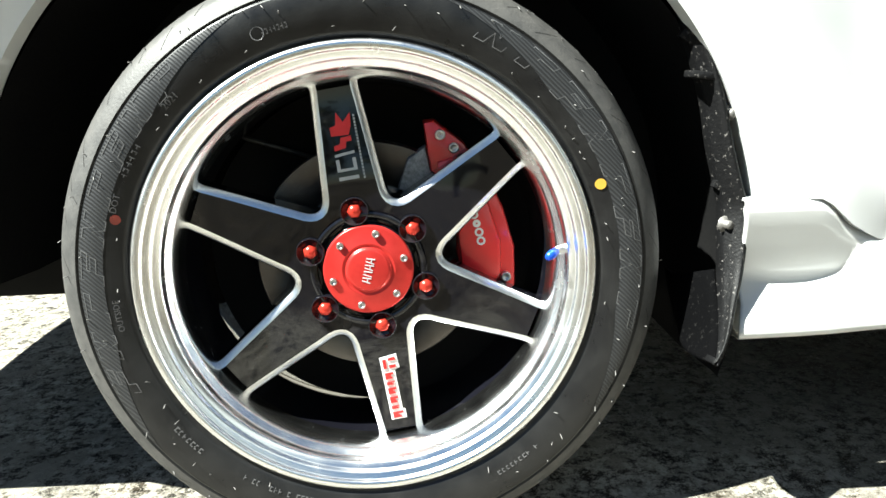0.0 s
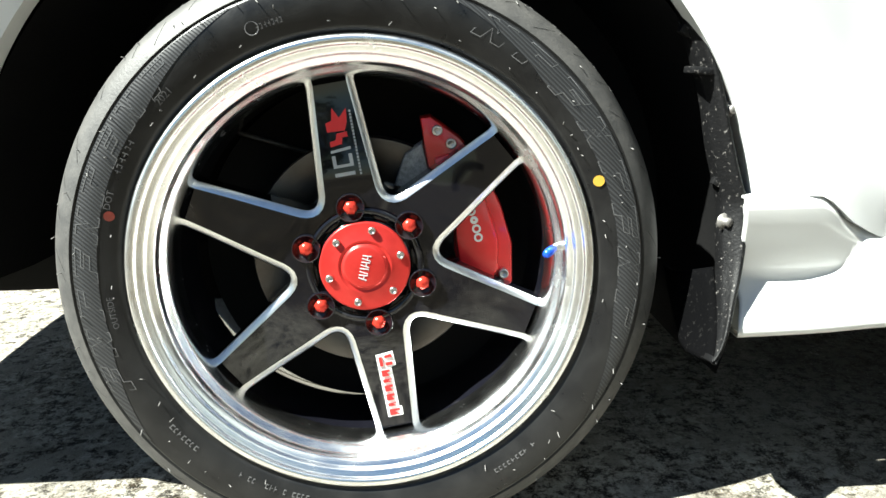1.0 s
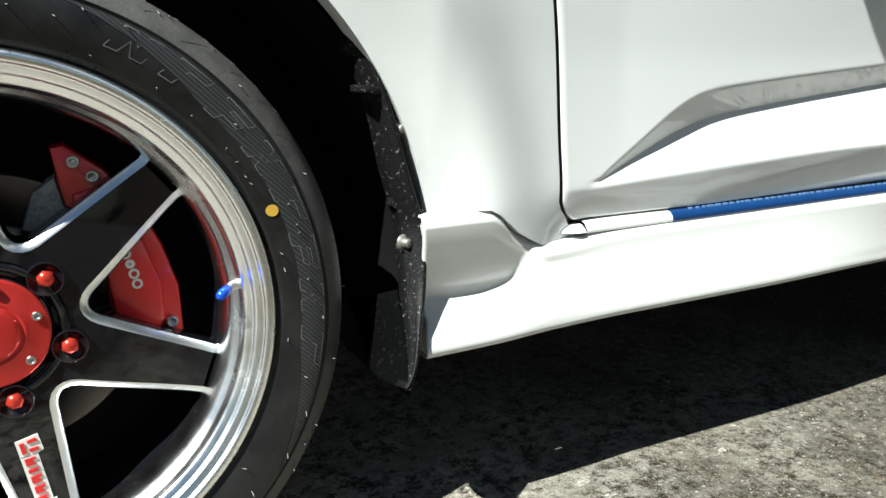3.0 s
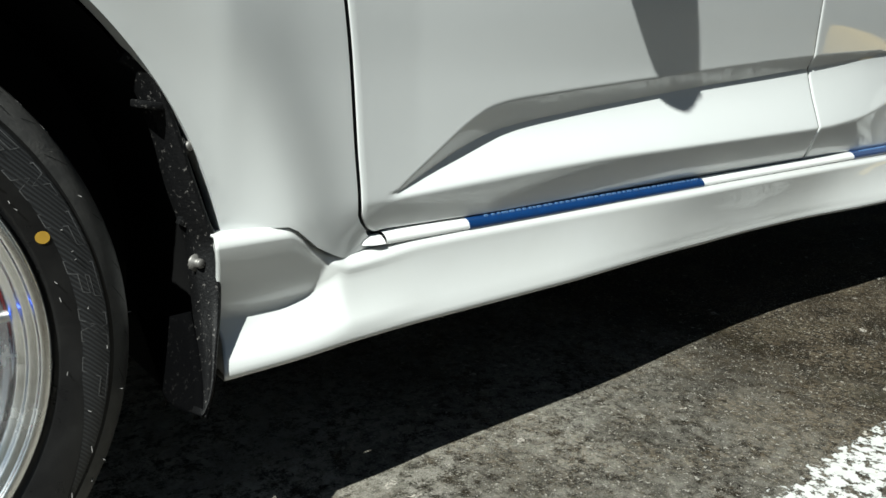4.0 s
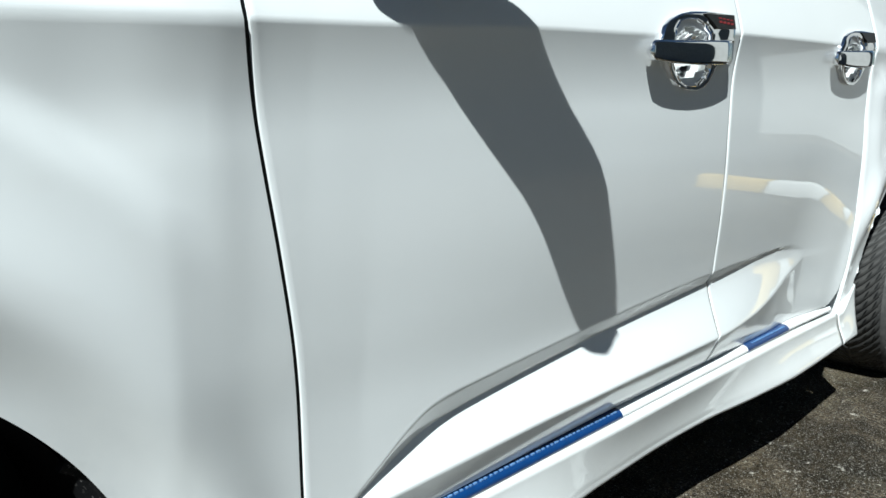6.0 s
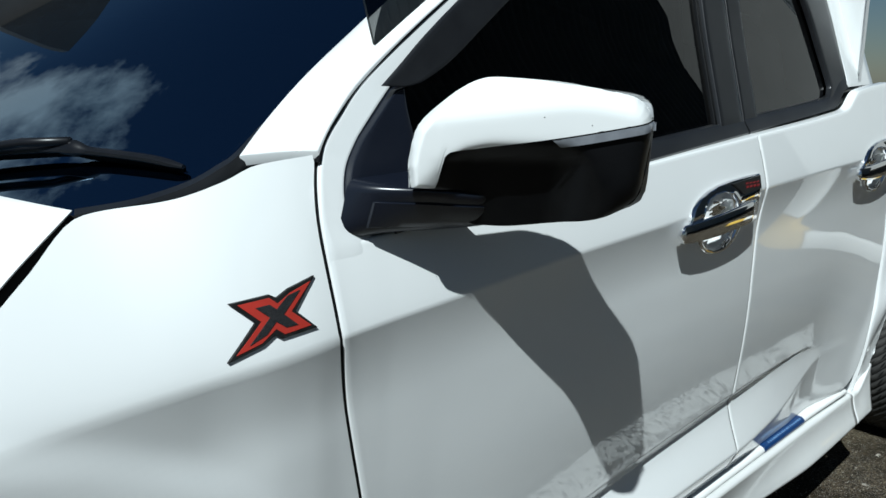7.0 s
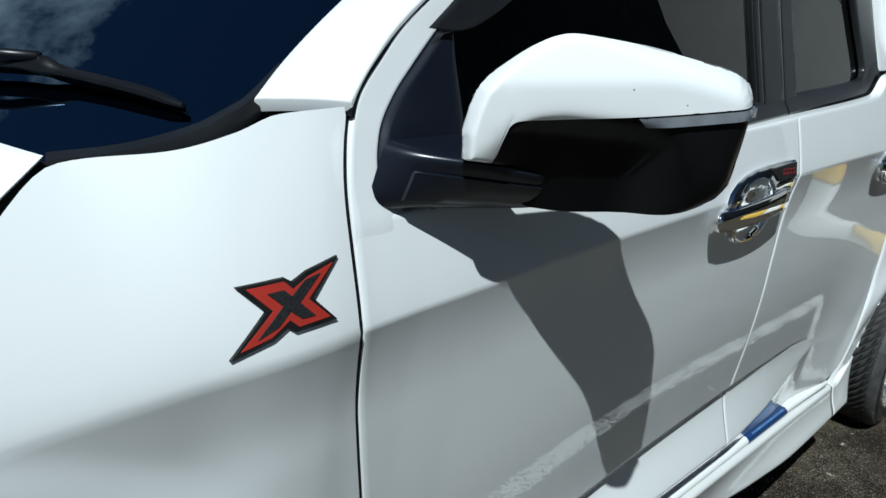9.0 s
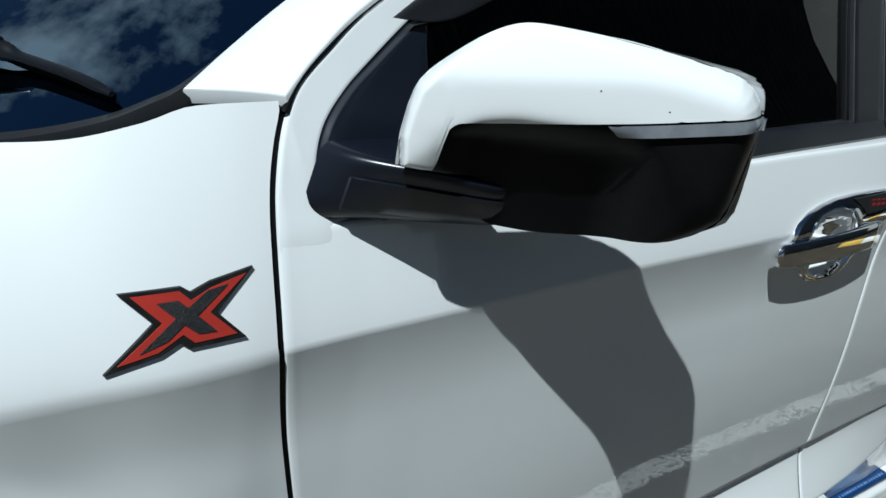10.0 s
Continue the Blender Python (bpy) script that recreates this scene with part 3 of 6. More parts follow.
FRONT_GAP = [(0.366, 0.668), (0.370, 0.648), (0.376, 0.636), (0.385, 0.627), (0.40, 0.620), (0.43, 0.619), (0.47, 0.616), (0.574, 0.610), (0.652, 0.601), (0.76, 0.581),
             (0.865, 0.560), (0.98, 0.5395), (1.01, 0.5345), (1.05, 0.5345), (1.10, 0.5355), (1.13, 0.538), (1.165, 0.545), (1.19, 0.553)]
BELT = [(0.53, 1.098), (0.63, 1.103), (0.892, 1.122), (1.285, 1.154), (1.616, 1.179), (2.13, 1.218), (2.20, 1.226), (2.324, 1.274), (2.60, 1.30)]
TUMBLE = [(1.0, -0.05), (1.10, -0.022), (1.2, 0.015), (1.29, 0.05), (1.38, 0.085), (1.5, 0.128), (1.62, 0.175)]
SKIRT_TOP = [(0.40, 0.400), (0.515, 0.398), (0.530, 0.390), (0.547, 0.372), (0.565, 0.359), (0.581, 0.352), (0.60, 0.345), (0.645, 0.3465), (0.70, 0.3495), (0.80, 0.3505), (1.33, 0.3505), (2.0, 0.3485), (2.56, 0.341)]
REAR_GAP = [(0.35, 1.736), (0.48, 1.724), (0.56, 1.718), (0.66, 1.702), (0.76, 1.685), (0.9, 1.670), (1.05, 1.667), (1.2, 1.661)]
BACK_GAP = [(0.352, 2.40), (0.362, 2.455), (0.378, 2.50), (0.40, 2.525), (0.43, 2.545), (0.53, 2.572), (0.66, 2.590), (0.80, 2.596), (1.0, 2.590), (1.3, 2.575)]

HANDLES = [(1.458, 1.025), (2.383, 1.066)]

truck = thing("pickup_truck", "white pearl lowered double-cab pickup parked on asphalt", "truck")


def gap(pts, shift):
    return lambda z: curve_at(pts, z) + shift


def build_fender():
    tops = [(-0.9, 0.90), (-0.3, 0.965), (0.0, 0.985), (0.10, 1.010), (0.172, 1.058), (0.235, 1.106), (0.300, 1.151), (0.38, 1.160), (0.44, 1.176), (0.48, 1.191), (0.56, 1.200)]
    low = [(-0.9, 0.36), (0.40, 0.4025), (0.515, 0.4005), (0.530, 0.3925), (0.547, 0.3745), (0.565, 0.3613), (0.581, 0.3542), (0.60, 0.3470), (0.645, 0.3475)]
    rows = panel_rows(lambda z: -0.88, gap([(0.352, 0.656), (0.360, 0.653), (0.366, 0.642)] + FRONT_GAP[2:], -0.0035), lambda x: curve_at(low, x), lambda x: curve_at(tops, x), 150, [lambda x: min(shoulder_line(x), curve_at(tops, x) - 0.02)], [64, 26])
    bm = grid(rows)
    dead = [f for f in bm.faces if all(math.hypot(v.co.x, v.co.z - HUB_Z) < ARCH for v in f.verts)]
    bmesh.ops.delete(bm, geom=dead, context="FACES")
    for v in bm.verts:
        q = math.hypot(v.co.x, v.co.z - HUB_Z)
        if q < ARCH + 0.004:
            v.co.x, v.co.z = v.co.x * ARCH / q, HUB_Z + (v.co.z - HUB_Z) * ARCH / q
            v.co.y = side_y(v.co.x, v.co.z)
    flange(bm, 0.03, 0.0)
    # the upper edge folds down beside the windscreen and the hood
    for v in bm.verts:
        if v.co.z > 0.985 and v.co.y > side_y(v.co.x, v.co.z) + 0.018:
            v.co.y, v.co.z = v.co.y - 0.021, v.co.z - 0.028
    return part("front_fender", bm, PAINT, truck, "white front fender with a flared wheel arch")


def door_skin(name, left, right, low, label):
    bm = grid(panel_rows(left, right, low, lambda x: curve_at(BELT, x), 120, DOOR_LINES, DOOR_COUNTS))
    hollow = []
    for f in bm.faces:
        c = f.calc_center_median()
        for hx, hz in HANDLES:
            if ((c.x - hx) / 0.060) ** 2 + ((c.z - hz) / 0.043) ** 2 < 1:
                hollow.append(f)
    bmesh.ops.delete(bm, geom=hollow, context="FACES")
    flange(bm)
    return part(name, bm, PAINT, truck, label)


def tumble(z):
    return curve_at(TUMBLE, z)


def strip(a, b, y_shift=0.0, n=6, thick=0.012, bm=None, refine=6):
    """A band over the side glass region between two lines of (x, z), folded back at its edges."""
    a, b = finer_line(a, refine), finer_line(b, refine)
    rows = []
    for (x0, z0), (x1, z1) in zip(a, b):
        rows.append([(x0 + (x1 - x0) * k / n, tumble(z0 + (z1 - z0) * k / n) + y_shift, z0 + (z1 - z0) * k / n) for k in range(n + 1)])
    bm = grid(rows, bm)
    return flange(bm, thick, 0.002)


build_fender()
front_door = door_skin("front_door", gap(FRONT_GAP, 0.0035), gap(REAR_GAP, -0.003), lambda x: 0.371, "white front door with a sculpted lower scoop")
rear_door = door_skin("rear_door", gap(REAR_GAP, 0.003), gap(BACK_GAP, -0.004), lambda x: 0.370, "white rear door with a sculpted lower scoop")


def build_bed():
    rows = panel_rows(gap([(0.33, 2.575), (0.42, 2.575)] + BACK_GAP[5:], 0.012), lambda z: 4.25, lambda x: 0.34, lambda x: 1.285, 110, [shoulder_line], [60, 14])
    bm = grid(rows)
    bmesh.ops.delete(bm, geom=[f for f in bm.faces if all(math.hypot(v.co.x - REAR_X, v.co.z - HUB_Z) < ARCH - 0.03 for v in f.verts)], context="FACES")
    for v in bm.verts:
        q = math.hypot(v.co.x - REAR_X, v.co.z - HUB_Z)
        if q < ARCH - 0.026:
            k = (ARCH - 0.03) / q
            v.co.x, v.co.z = REAR_X + (v.co.x - REAR_X) * k, HUB_Z + (v.co.z - HUB_Z) * k
            v.co.y = side_y(v.co.x, v.co.z)
    flange(bm, 0.05, 0.006)
    bed = part("cargo_bed_side", bm, PAINT, truck, "white cargo bed side with a wheel arch")
    pts = [(2.86 + 0.115 * math.copysign(abs(math.cos(a)) ** 0.5, math.cos(a)) + 0.12, 0.96 + 0.115 * math.copysign(abs(math.sin(a)) ** 0.5, math.sin(a))) for a in spread(0, 2 * math.pi, 40)[:-1]]
    part("fuel_door", prism(pts, side_y(2.95, 0.96) - 0.006, side_y(2.95, 0.96) + 0.01, 0.003), PAINT, bed, "rounded white fuel filler door")
    part("bed_corner_trim", box(2.60, 2.72, -0.02, 0.0, 1.135, 1.175, 0.004), BLACK_PLASTIC, bed, "black plastic trim")
    return bed


build_bed()


def build_seals():
    """Black rubber behind the gaps between the panels."""
    def run(pts, wide):
        rows = []
        for z, x in pts:
            y = side_y(x, z) + 0.0035
            rows.append([(x - wide, y, z), (x + wide, y, z)])
        return flange(grid(rows), 0.004, 0)
    part("door_seal", run([(z, curve_at(FRONT_GAP, z)) for z in spread(0.366, 1.195, 96)], 0.009), BLACK_PLASTIC, front_door, "black door seal")
    part("door_seal", run([(z, curve_at(REAR_GAP, z)) for z in spread(0.36, 1.15, 90)], 0.010), BLACK_PLASTIC, rear_door, "black door seal")
    rows = [[(x, side_y(x, 0.375) + 0.008, 0.378), (x, side_y(x, 0.366) + 0.008, 0.362)] for x in spread(0.65, 2.45, 40)]
    part("door_seal", flange(grid(rows), 0.004, 0), BLACK_PLASTIC, front_door, "black lower door seal")


build_seals()


# ---- side skirt and sill ----
SKIRT_FOOT = [(0.437, 0.310), (0.455, 0.304), (0.48, 0.299), (0.51, 0.298), (0.54, 0.303), (0.56, 0.311), (0.58, 0.326), (0.59, 0.338), (0.60, 0.345)]


def block_y(x, z):
    """Leaning plane of the skirt's front block."""
    return min(-0.041 + 0.07 * (x - 0.44) - 0.27 * (z - 0.394), -0.006 - 0.020 * ease(0.535, 0.60, x))


SKIRT_EDGE = [(0.437, -0.0535), (0.52, -0.0525), (0.60, -0.048), (0.72, -0.048), (0.95, -0.0475), (1.13, -0.0395), (1.30, -0.0275), (1.50, -0.0220), (1.70, -0.0270), (1.95, -0.0500), (2.20, -0.0640), (2.71, -0.0570)]


def skirt_rows(xs, top):
    rows = []
    for x in xs:
        t, edge = top(x), curve_at(SKIRT_EDGE, x)
        lip = 0.256 + 0.006 * ease(0.44, 0.72, x) - 0.004 * ease(1.1, 1.4, x)
        out = -0.026 - 0.0085 * ease(0.90, 1.36, x)
        # the flat front block over a curved foot, then an outward sweep that straightens up amidships
        foot = min(t - 0.017, curve_at(SKIRT_FOOT, x))
        k = ease(0.585, 0.72, x)
        mid = ease(0.92, 1.36, x) * (1 - ease(1.80, 2.15, x))
        zs = [t, t - 0.008 + 0.006 * k, t - 0.0095 + 0.005 * k] + spread(t - 0.0105 + 0.003 * k, foot, 5) + spread(foot, lip + 0.008, 7)[1:]
        prof = [(0.02, t)]
        for i, z in enumerate(zs):
            y = block_y(x, max(z, foot)) + (0.0100, 0.0012, 0.0002)[i] if i < 3 else block_y(x, max(z, foot))
            if z < foot:
                q = (foot - z) / (foot - lip - 0.008)
                y += (-0.0545 - y) * (0.55 * q + 0.45 * q * q)
            y += 0.006 * (1 - ease(0.262, 0.345, z))
            f = (z - lip) / (t - lip)
            swept = out + (edge - out) * (1 - f) ** (1.7 - 0.6 * mid) + 0.003 * mid * math.sin(math.pi * max(0.0, f)) + (0.0085, 0.0022, 0.0)[min(i, 2)]
            prof.append((y * (1 - k) + swept * k, z))
        prof += [(edge + 0.0012, lip), (edge, lip - 0.004), (edge + 0.0015, lip - 0.008), (edge + 0.009, lip - 0.0115), (edge + 0.05, lip - 0.015)]
        rows.append([(x - (1 - ease(0.437, 0.52, x)) * (0.008 + 0.42 * max(0.0, -y - 0.034)), y, z) for y, z in prof])
    return rows


def build_skirt():
    bm = grid(skirt_rows(spread(0.437, 0.72, 70) + spread(0.74, 2.556, 90), lambda x: curve_at(SKIRT_TOP, x)))
    s = part("side_skirt", bm, SKIRT, truck, "white moulded side skirt with a flared lower edge", 0.3)
    mod = s.modifiers.new("thickness", "SOLIDIFY")
    mod.thickness, mod.offset = 0.004, 1.0
    first = skirt_rows([0.437], lambda x: curve_at(SKIRT_TOP, x))[0][1:]
    part("skirt_end_cap", flange(grid([[(p[0] + 0.004, p[1] + 0.003, p[2]), (0.446, 0.16, p[2])] for p in first]), 0.003, 0), SKIRT, s, "white end closing the front of the skirt")
    bm = grid(skirt_rows(spread(2.566, 2.705, 14), lambda x: 0.336 + 0.075 * ease(2.60, 2.72, x)))
    e = part("skirt_end", bm, SKIRT, truck, "short white skirt piece before the rear wheel", 0.5)
    mod = e.modifiers.new("thickness", "SOLIDIFY")
    mod.thickness, mod.offset = 0.004, 1.0
    # sill moulding between doors and skirt
    rows = []
    for x in spread(0.660, 2.52, 60):
        q = -0.008 * ease(2.2, 2.55, x)
        rows.append([(x, 0.03, 0.3700), (x, -0.0110 + q, 0.3690), (x, -0.0165 + q, 0.3665), (x, -0.0205 + q, 0.3620), (x, -0.0225 + q, 0.3575), (x, -0.0205 + q, 0.3545), (x, 0.03, 0.3535)])
    sill = part("sill_moulding", grid(rows), SILL_MAT, truck, "glossy white sill moulding under the doors", 0.9)
    rows = []
    for x in spread(0.606, 0.6565, 8):
        k = ease(0.604, 0.648, x)
        rows.append([(x, 0.025, 0.3665), (x, 0.006 - 0.020 * k, 0.3660), (x, 0.002 - 0.024 * k, 0.3615), (x, 0.000 - 0.025 * k, 0.3570), (x, 0.02, 0.351)])
    part("sill_end", flange(grid(rows), 0.004, 0), SILL_MAT, truck, "white tapered sill end", 0.9)
    for x0, x1 in ((0.798, 1.352), (1.936, 2.201)):
        rows = []
        for x in spread(x0, x1, 24):
            rows.append([(x, 0.030, 0.3710), (x, -0.0115, 0.3700), (x, -0.0173, 0.3675), (x, -0.0215, 0.3627), (x, -0.0235, 0.3577), (x, -0.0215, 0.3540), (x, 0.030, 0.3525)])
        part("blue_film", flange(grid(rows), 0.004, 0), BLUE_TAPE, sill, "dark blue textured protective film", 0.9)
    # pale bars of the illegible print on the film
    for x0, x1 in ((0.83, 1.33), (1.97, 2.18)):
        bm = bmesh.new()
        x = x0
        rnd = random.Random(8)
        while x < x1:
            w = rnd.uniform(0.004, 0.011)
            box(x, x + w, -0.0170, -0.010, 0.3668, 0.3700, bm=bm)
            x += w + rnd.uniform(0.003, 0.008)
        part("film_print", bm, mat("film_print_ink", (0.10, 0.19, 0.36), 0.4, second=(0.06, 0.12, 0.25), scale=60, amount=0.5), sill, "pale illegible print")


build_skirt()


# ---- inner body ----
def build_inner():
    # black inner skin behind the panel gaps, with the wheel houses left open
    for x0, x1, y0, y1, z0, z1 in ((0.50, 2.66, 0.03, 1.71, 0.30, 1.10), (-0.85, -0.50, 0.03, 1.71, 0.30, 0.85), (3.60, 4.2, 0.03, 1.71, 0.35, 1.2), (-0.5, 0.5, 0.03, 1.71, 0.80, 1.0),
                                   (2.66, 3.6, 0.03, 1.71, 0.80, 1.24), (-0.5, 0.5, 0.30, 1.44, 0.30, 0.80), (2.66, 3.6, 0.30, 1.44, 0.35, 0.80)):
        part("body_shell", box(x0, x1, y0, y1, z0, z1), VOID, truck, "black inner body structure")
    # chassis and axle parts under the floor
    for x0, x1, y0, y1, z0 in ((-0.7, 4.0, 0.35, 0.45, 0.22), (-0.7, 4.0, 1.29, 1.39, 0.22), (0.6, 2.5, 0.10, 1.6, 0.26)):
        part("chassis_rail", box(x0, x1, y0, y1, z0, z0 + 0.09, 0.01), VOID, truck, "dark chassis rail")
    # far side of the body, plain
    bm = grid([[(x, 1.79 - 0.4 * max(0, -x - 0.35) ** 2, z) for z in (0.25, 0.6, 1.0, 1.2)] for x in spread(-0.88, 4.25, 20)])
    part("far_side_panel", flange(bm, 0.03, 0, (0, -1, 0)), PAINT, truck, "white far body side")
    # nose and tail close the body
    bm = grid([[(-0.93 - 0.08 * (1 - ((y - 0.87) / 0.8) ** 2), y, z) for y in spread(0.12, 1.62, 14)] for z in (0.27, 0.4, 0.6, 0.92)])
    part("front_bumper", flange(bm, 0.05, 0.01, (1, 0, 0)), PAINT, truck, "white front bumper")
    bm = grid([[(4.25, y, z) for y in spread(-0.03, 1.77, 8)] for z in (0.45, 0.8, 1.28)])
    part("tailgate", flange(bm, 0.05, 0.01, (-1, 0, 0)), PAINT, truck, "white tailgate")
    # wheel house liners
    for cx in (0.0, REAR_X):
        rows = []
        for y in (0.0, 0.02, 0.10, 0.30):
            rows.append([(cx + (0.447 if y < 0.05 else 0.432) * math.cos(a), y, HUB_Z + (0.447 if y < 0.05 else 0.432) * math.sin(a)) for a in spread(-0.35, math.pi + (0.02 if cx == 0 else 0.35), 48)])
        part("wheel_house_liner", grid(rows), LINER, truck, "black wheel house liner")


build_inner()


DUSTY_STEEL = mat("dusty_steel", (0.20, 0.19, 0.18), 0.5, metal=0.6, second=(0.09, 0.085, 0.08), scale=120, amount=0.7)


def build_flap():
    # outer rim (x, y, z) from the arch down to the tip; it follows the skirt outwards
    rim = [(0.362, -0.022, 0.622), (0.372, -0.024, 0.600), (0.388, -0.025, 0.563), (0.402, -0.026, 0.517), (0.415, -0.026, 0.463), (0.428, -0.026, 0.415), (0.4365, -0.026, 0.391), (0.434, -0.031, 0.360),
           (0.428, -0.040, 0.329), (0.421, -0.050, 0.307), (0.413, -0.060, 0.288), (0.402, -0.075, 0.259), (0.393, -0.084, 0.242), (0.382, -0.090, 0.229)]
    inner = [(0.352, 0.000, 0.615), (0.361, 0.000, 0.592), (0.371, 0.000, 0.553), (0.384, 0.000, 0.507), (0.391, 0.000, 0.455), (0.403, 0.000, 0.405), (0.404, -0.002, 0.384), (0.403, -0.010, 0.352),
             (0.404, -0.018, 0.318), (0.402, -0.030, 0.300), (0.400, -0.046, 0.279), (0.395, -0.064, 0.254), (0.389, -0.076, 0.240), (0.381, -0.088, 0.229)]
    rows = []
    inner = [tuple(o[k] + 0.62 * (i[k] - o[k]) for k in range(3)) for o, i in zip(rim, inner)]
    for o, i in zip(finer_line(rim, 3), finer_line(inner, 3)):
        m = o.lerp(i, 0.5)
        rows.append([o + Vector((0.005, 0.014, 0)), o + Vector((0.003, 0.003, 0)), o, o + Vector((-0.003, -0.001, 0)), m, i, i + Vector((-0.005, 0.016, 0))])
    f = part("mud_flap", grid(rows), FLAP, truck, "dusty speckled black mud flap with a flared lower end")
    mod = f.modifiers.new("thickness", "SOLIDIFY")
    mod.thickness = 0.004
    # lower blade that curls inwards behind the tyre; its shade is in the material's colour
    outer = finer_line([(0.404, -0.014, 0.318), (0.400, -0.042, 0.280), (0.394, -0.064, 0.252), (0.382, -0.088, 0.229)], 4)
    deep = finer_line([(0.374, 0.075, 0.300), (0.376, 0.062, 0.272), (0.378, 0.048, 0.252), (0.380, 0.030, 0.236)], 4)
    rows = []
    for o, d in zip(outer, deep):
        rows.append([o.lerp(d, k) + Vector((-0.014 * math.sin(math.pi * k), 0, -0.006 * math.sin(math.pi * k))) for k in spread(0, 1, 10)])
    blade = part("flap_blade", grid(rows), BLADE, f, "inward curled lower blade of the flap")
    mod = blade.modifiers.new("thickness", "SOLIDIFY")
    mod.thickness = 0.004
    for x, z in ((0.413, 0.498), (0.415, 0.371)):
        bm = lathe([(0.0005, -0.013), (0.0055, -0.013), (0.0065, -0.0105), (0.0065, -0.004), (0.011, -0.003), (0.0115, 0.0)], 12)
        put_at(part("flap_bolt", bm, DUSTY_STEEL, f, "dusty steel bolt"), pose(x, -0.012, z, 0, 0, 20) @ Matrix.Scale(0.85, 4))
    bm = box(-0.02, 0.012, -0.012, 0.02, -0.004, 0.004, 0.002)
    put_at(part("liner_clip", bm, FLAP, f, "black clip"), pose(0.388, -0.012, 0.540, 0, 8, 0))
    # ragged scraps of rubber along the inner edge
    rnd = random.Random(3)
    for z in (0.585, 0.415):
        x = curve_at([(0.30, 0.405), (0.36, 0.412), (0.41, 0.413), (0.52, 0.388), (0.62, 0.356)], z)
        pts = [(x + 0.006, z + 0.010), (x - 0.004 - rnd.uniform(0, 0.006), z + 0.006), (x - 0.010, z - 0.001), (x - 0.003, z - 0.006), (x + 0.007, z - 0.011)]
        part("rubber_scrap", prism(pts, -0.006, 0.004, 0.001), FLAP, f, "torn black rubber scrap")


build_flap()


# ---- wheels ----
LUG_TURN = radians(100.5)
STAR_TURN = LUG_TURN - radians(2.6)


def star_window():
    """Outline of one opening between two spokes, centred on the x axis: along one spoke, round the inner corner, along the next."""
    half = radians(30)
    w, r_out, r_in, bend = 0.0275, 0.2135, 0.0785, 0.021
    a = Vector((math.cos(half), math.sin(half)))
    n = Vector((a.y, -a.x))
    tip = a * math.sqrt(r_out ** 2 - w ** 2) + n * w
    root = Vector((r_in, 0))
    pts = [tip.copy()]
    length = (tip - root).length
    for k in spread(0, 1, 14)[1:]:
        pts.append(tip + (root - tip) * (k * (length - bend * 1.4) / length))
    last = pts[-1]
    ctrl = Vector((r_in - 0.004, 0))
    for k in spread(0, 1, 8)[1:]:
        pts.append((1 - k) ** 2 * last + 2 * k * (1 - k) * ctrl + k * k * Vector((last.x, -last.y)))
    pts += [Vector((p.x, -p.y)) for p in reversed(pts[:14])]
    return pts


def offset_line(pts, by):
    out = []
    for i, p in enumerate(pts):
        d = (pts[min(i + 1, len(pts) - 1)] - pts[max(i - 1, 0)]).normalized()
        out.append(p + Vector((-d.y, d.x)) * by)
    return out


def spoke_y(p):
    r = p.length
    return 0.004 + 0.010 * ease(0.085, 0.21, r) - 0.004 * ease(0.055, 0.085, r)


def turned(p, y, a):
    c, s = math.cos(a), math.sin(a)
    return (p.x * c - p.y * s, y, p.x * s + p.y * c)


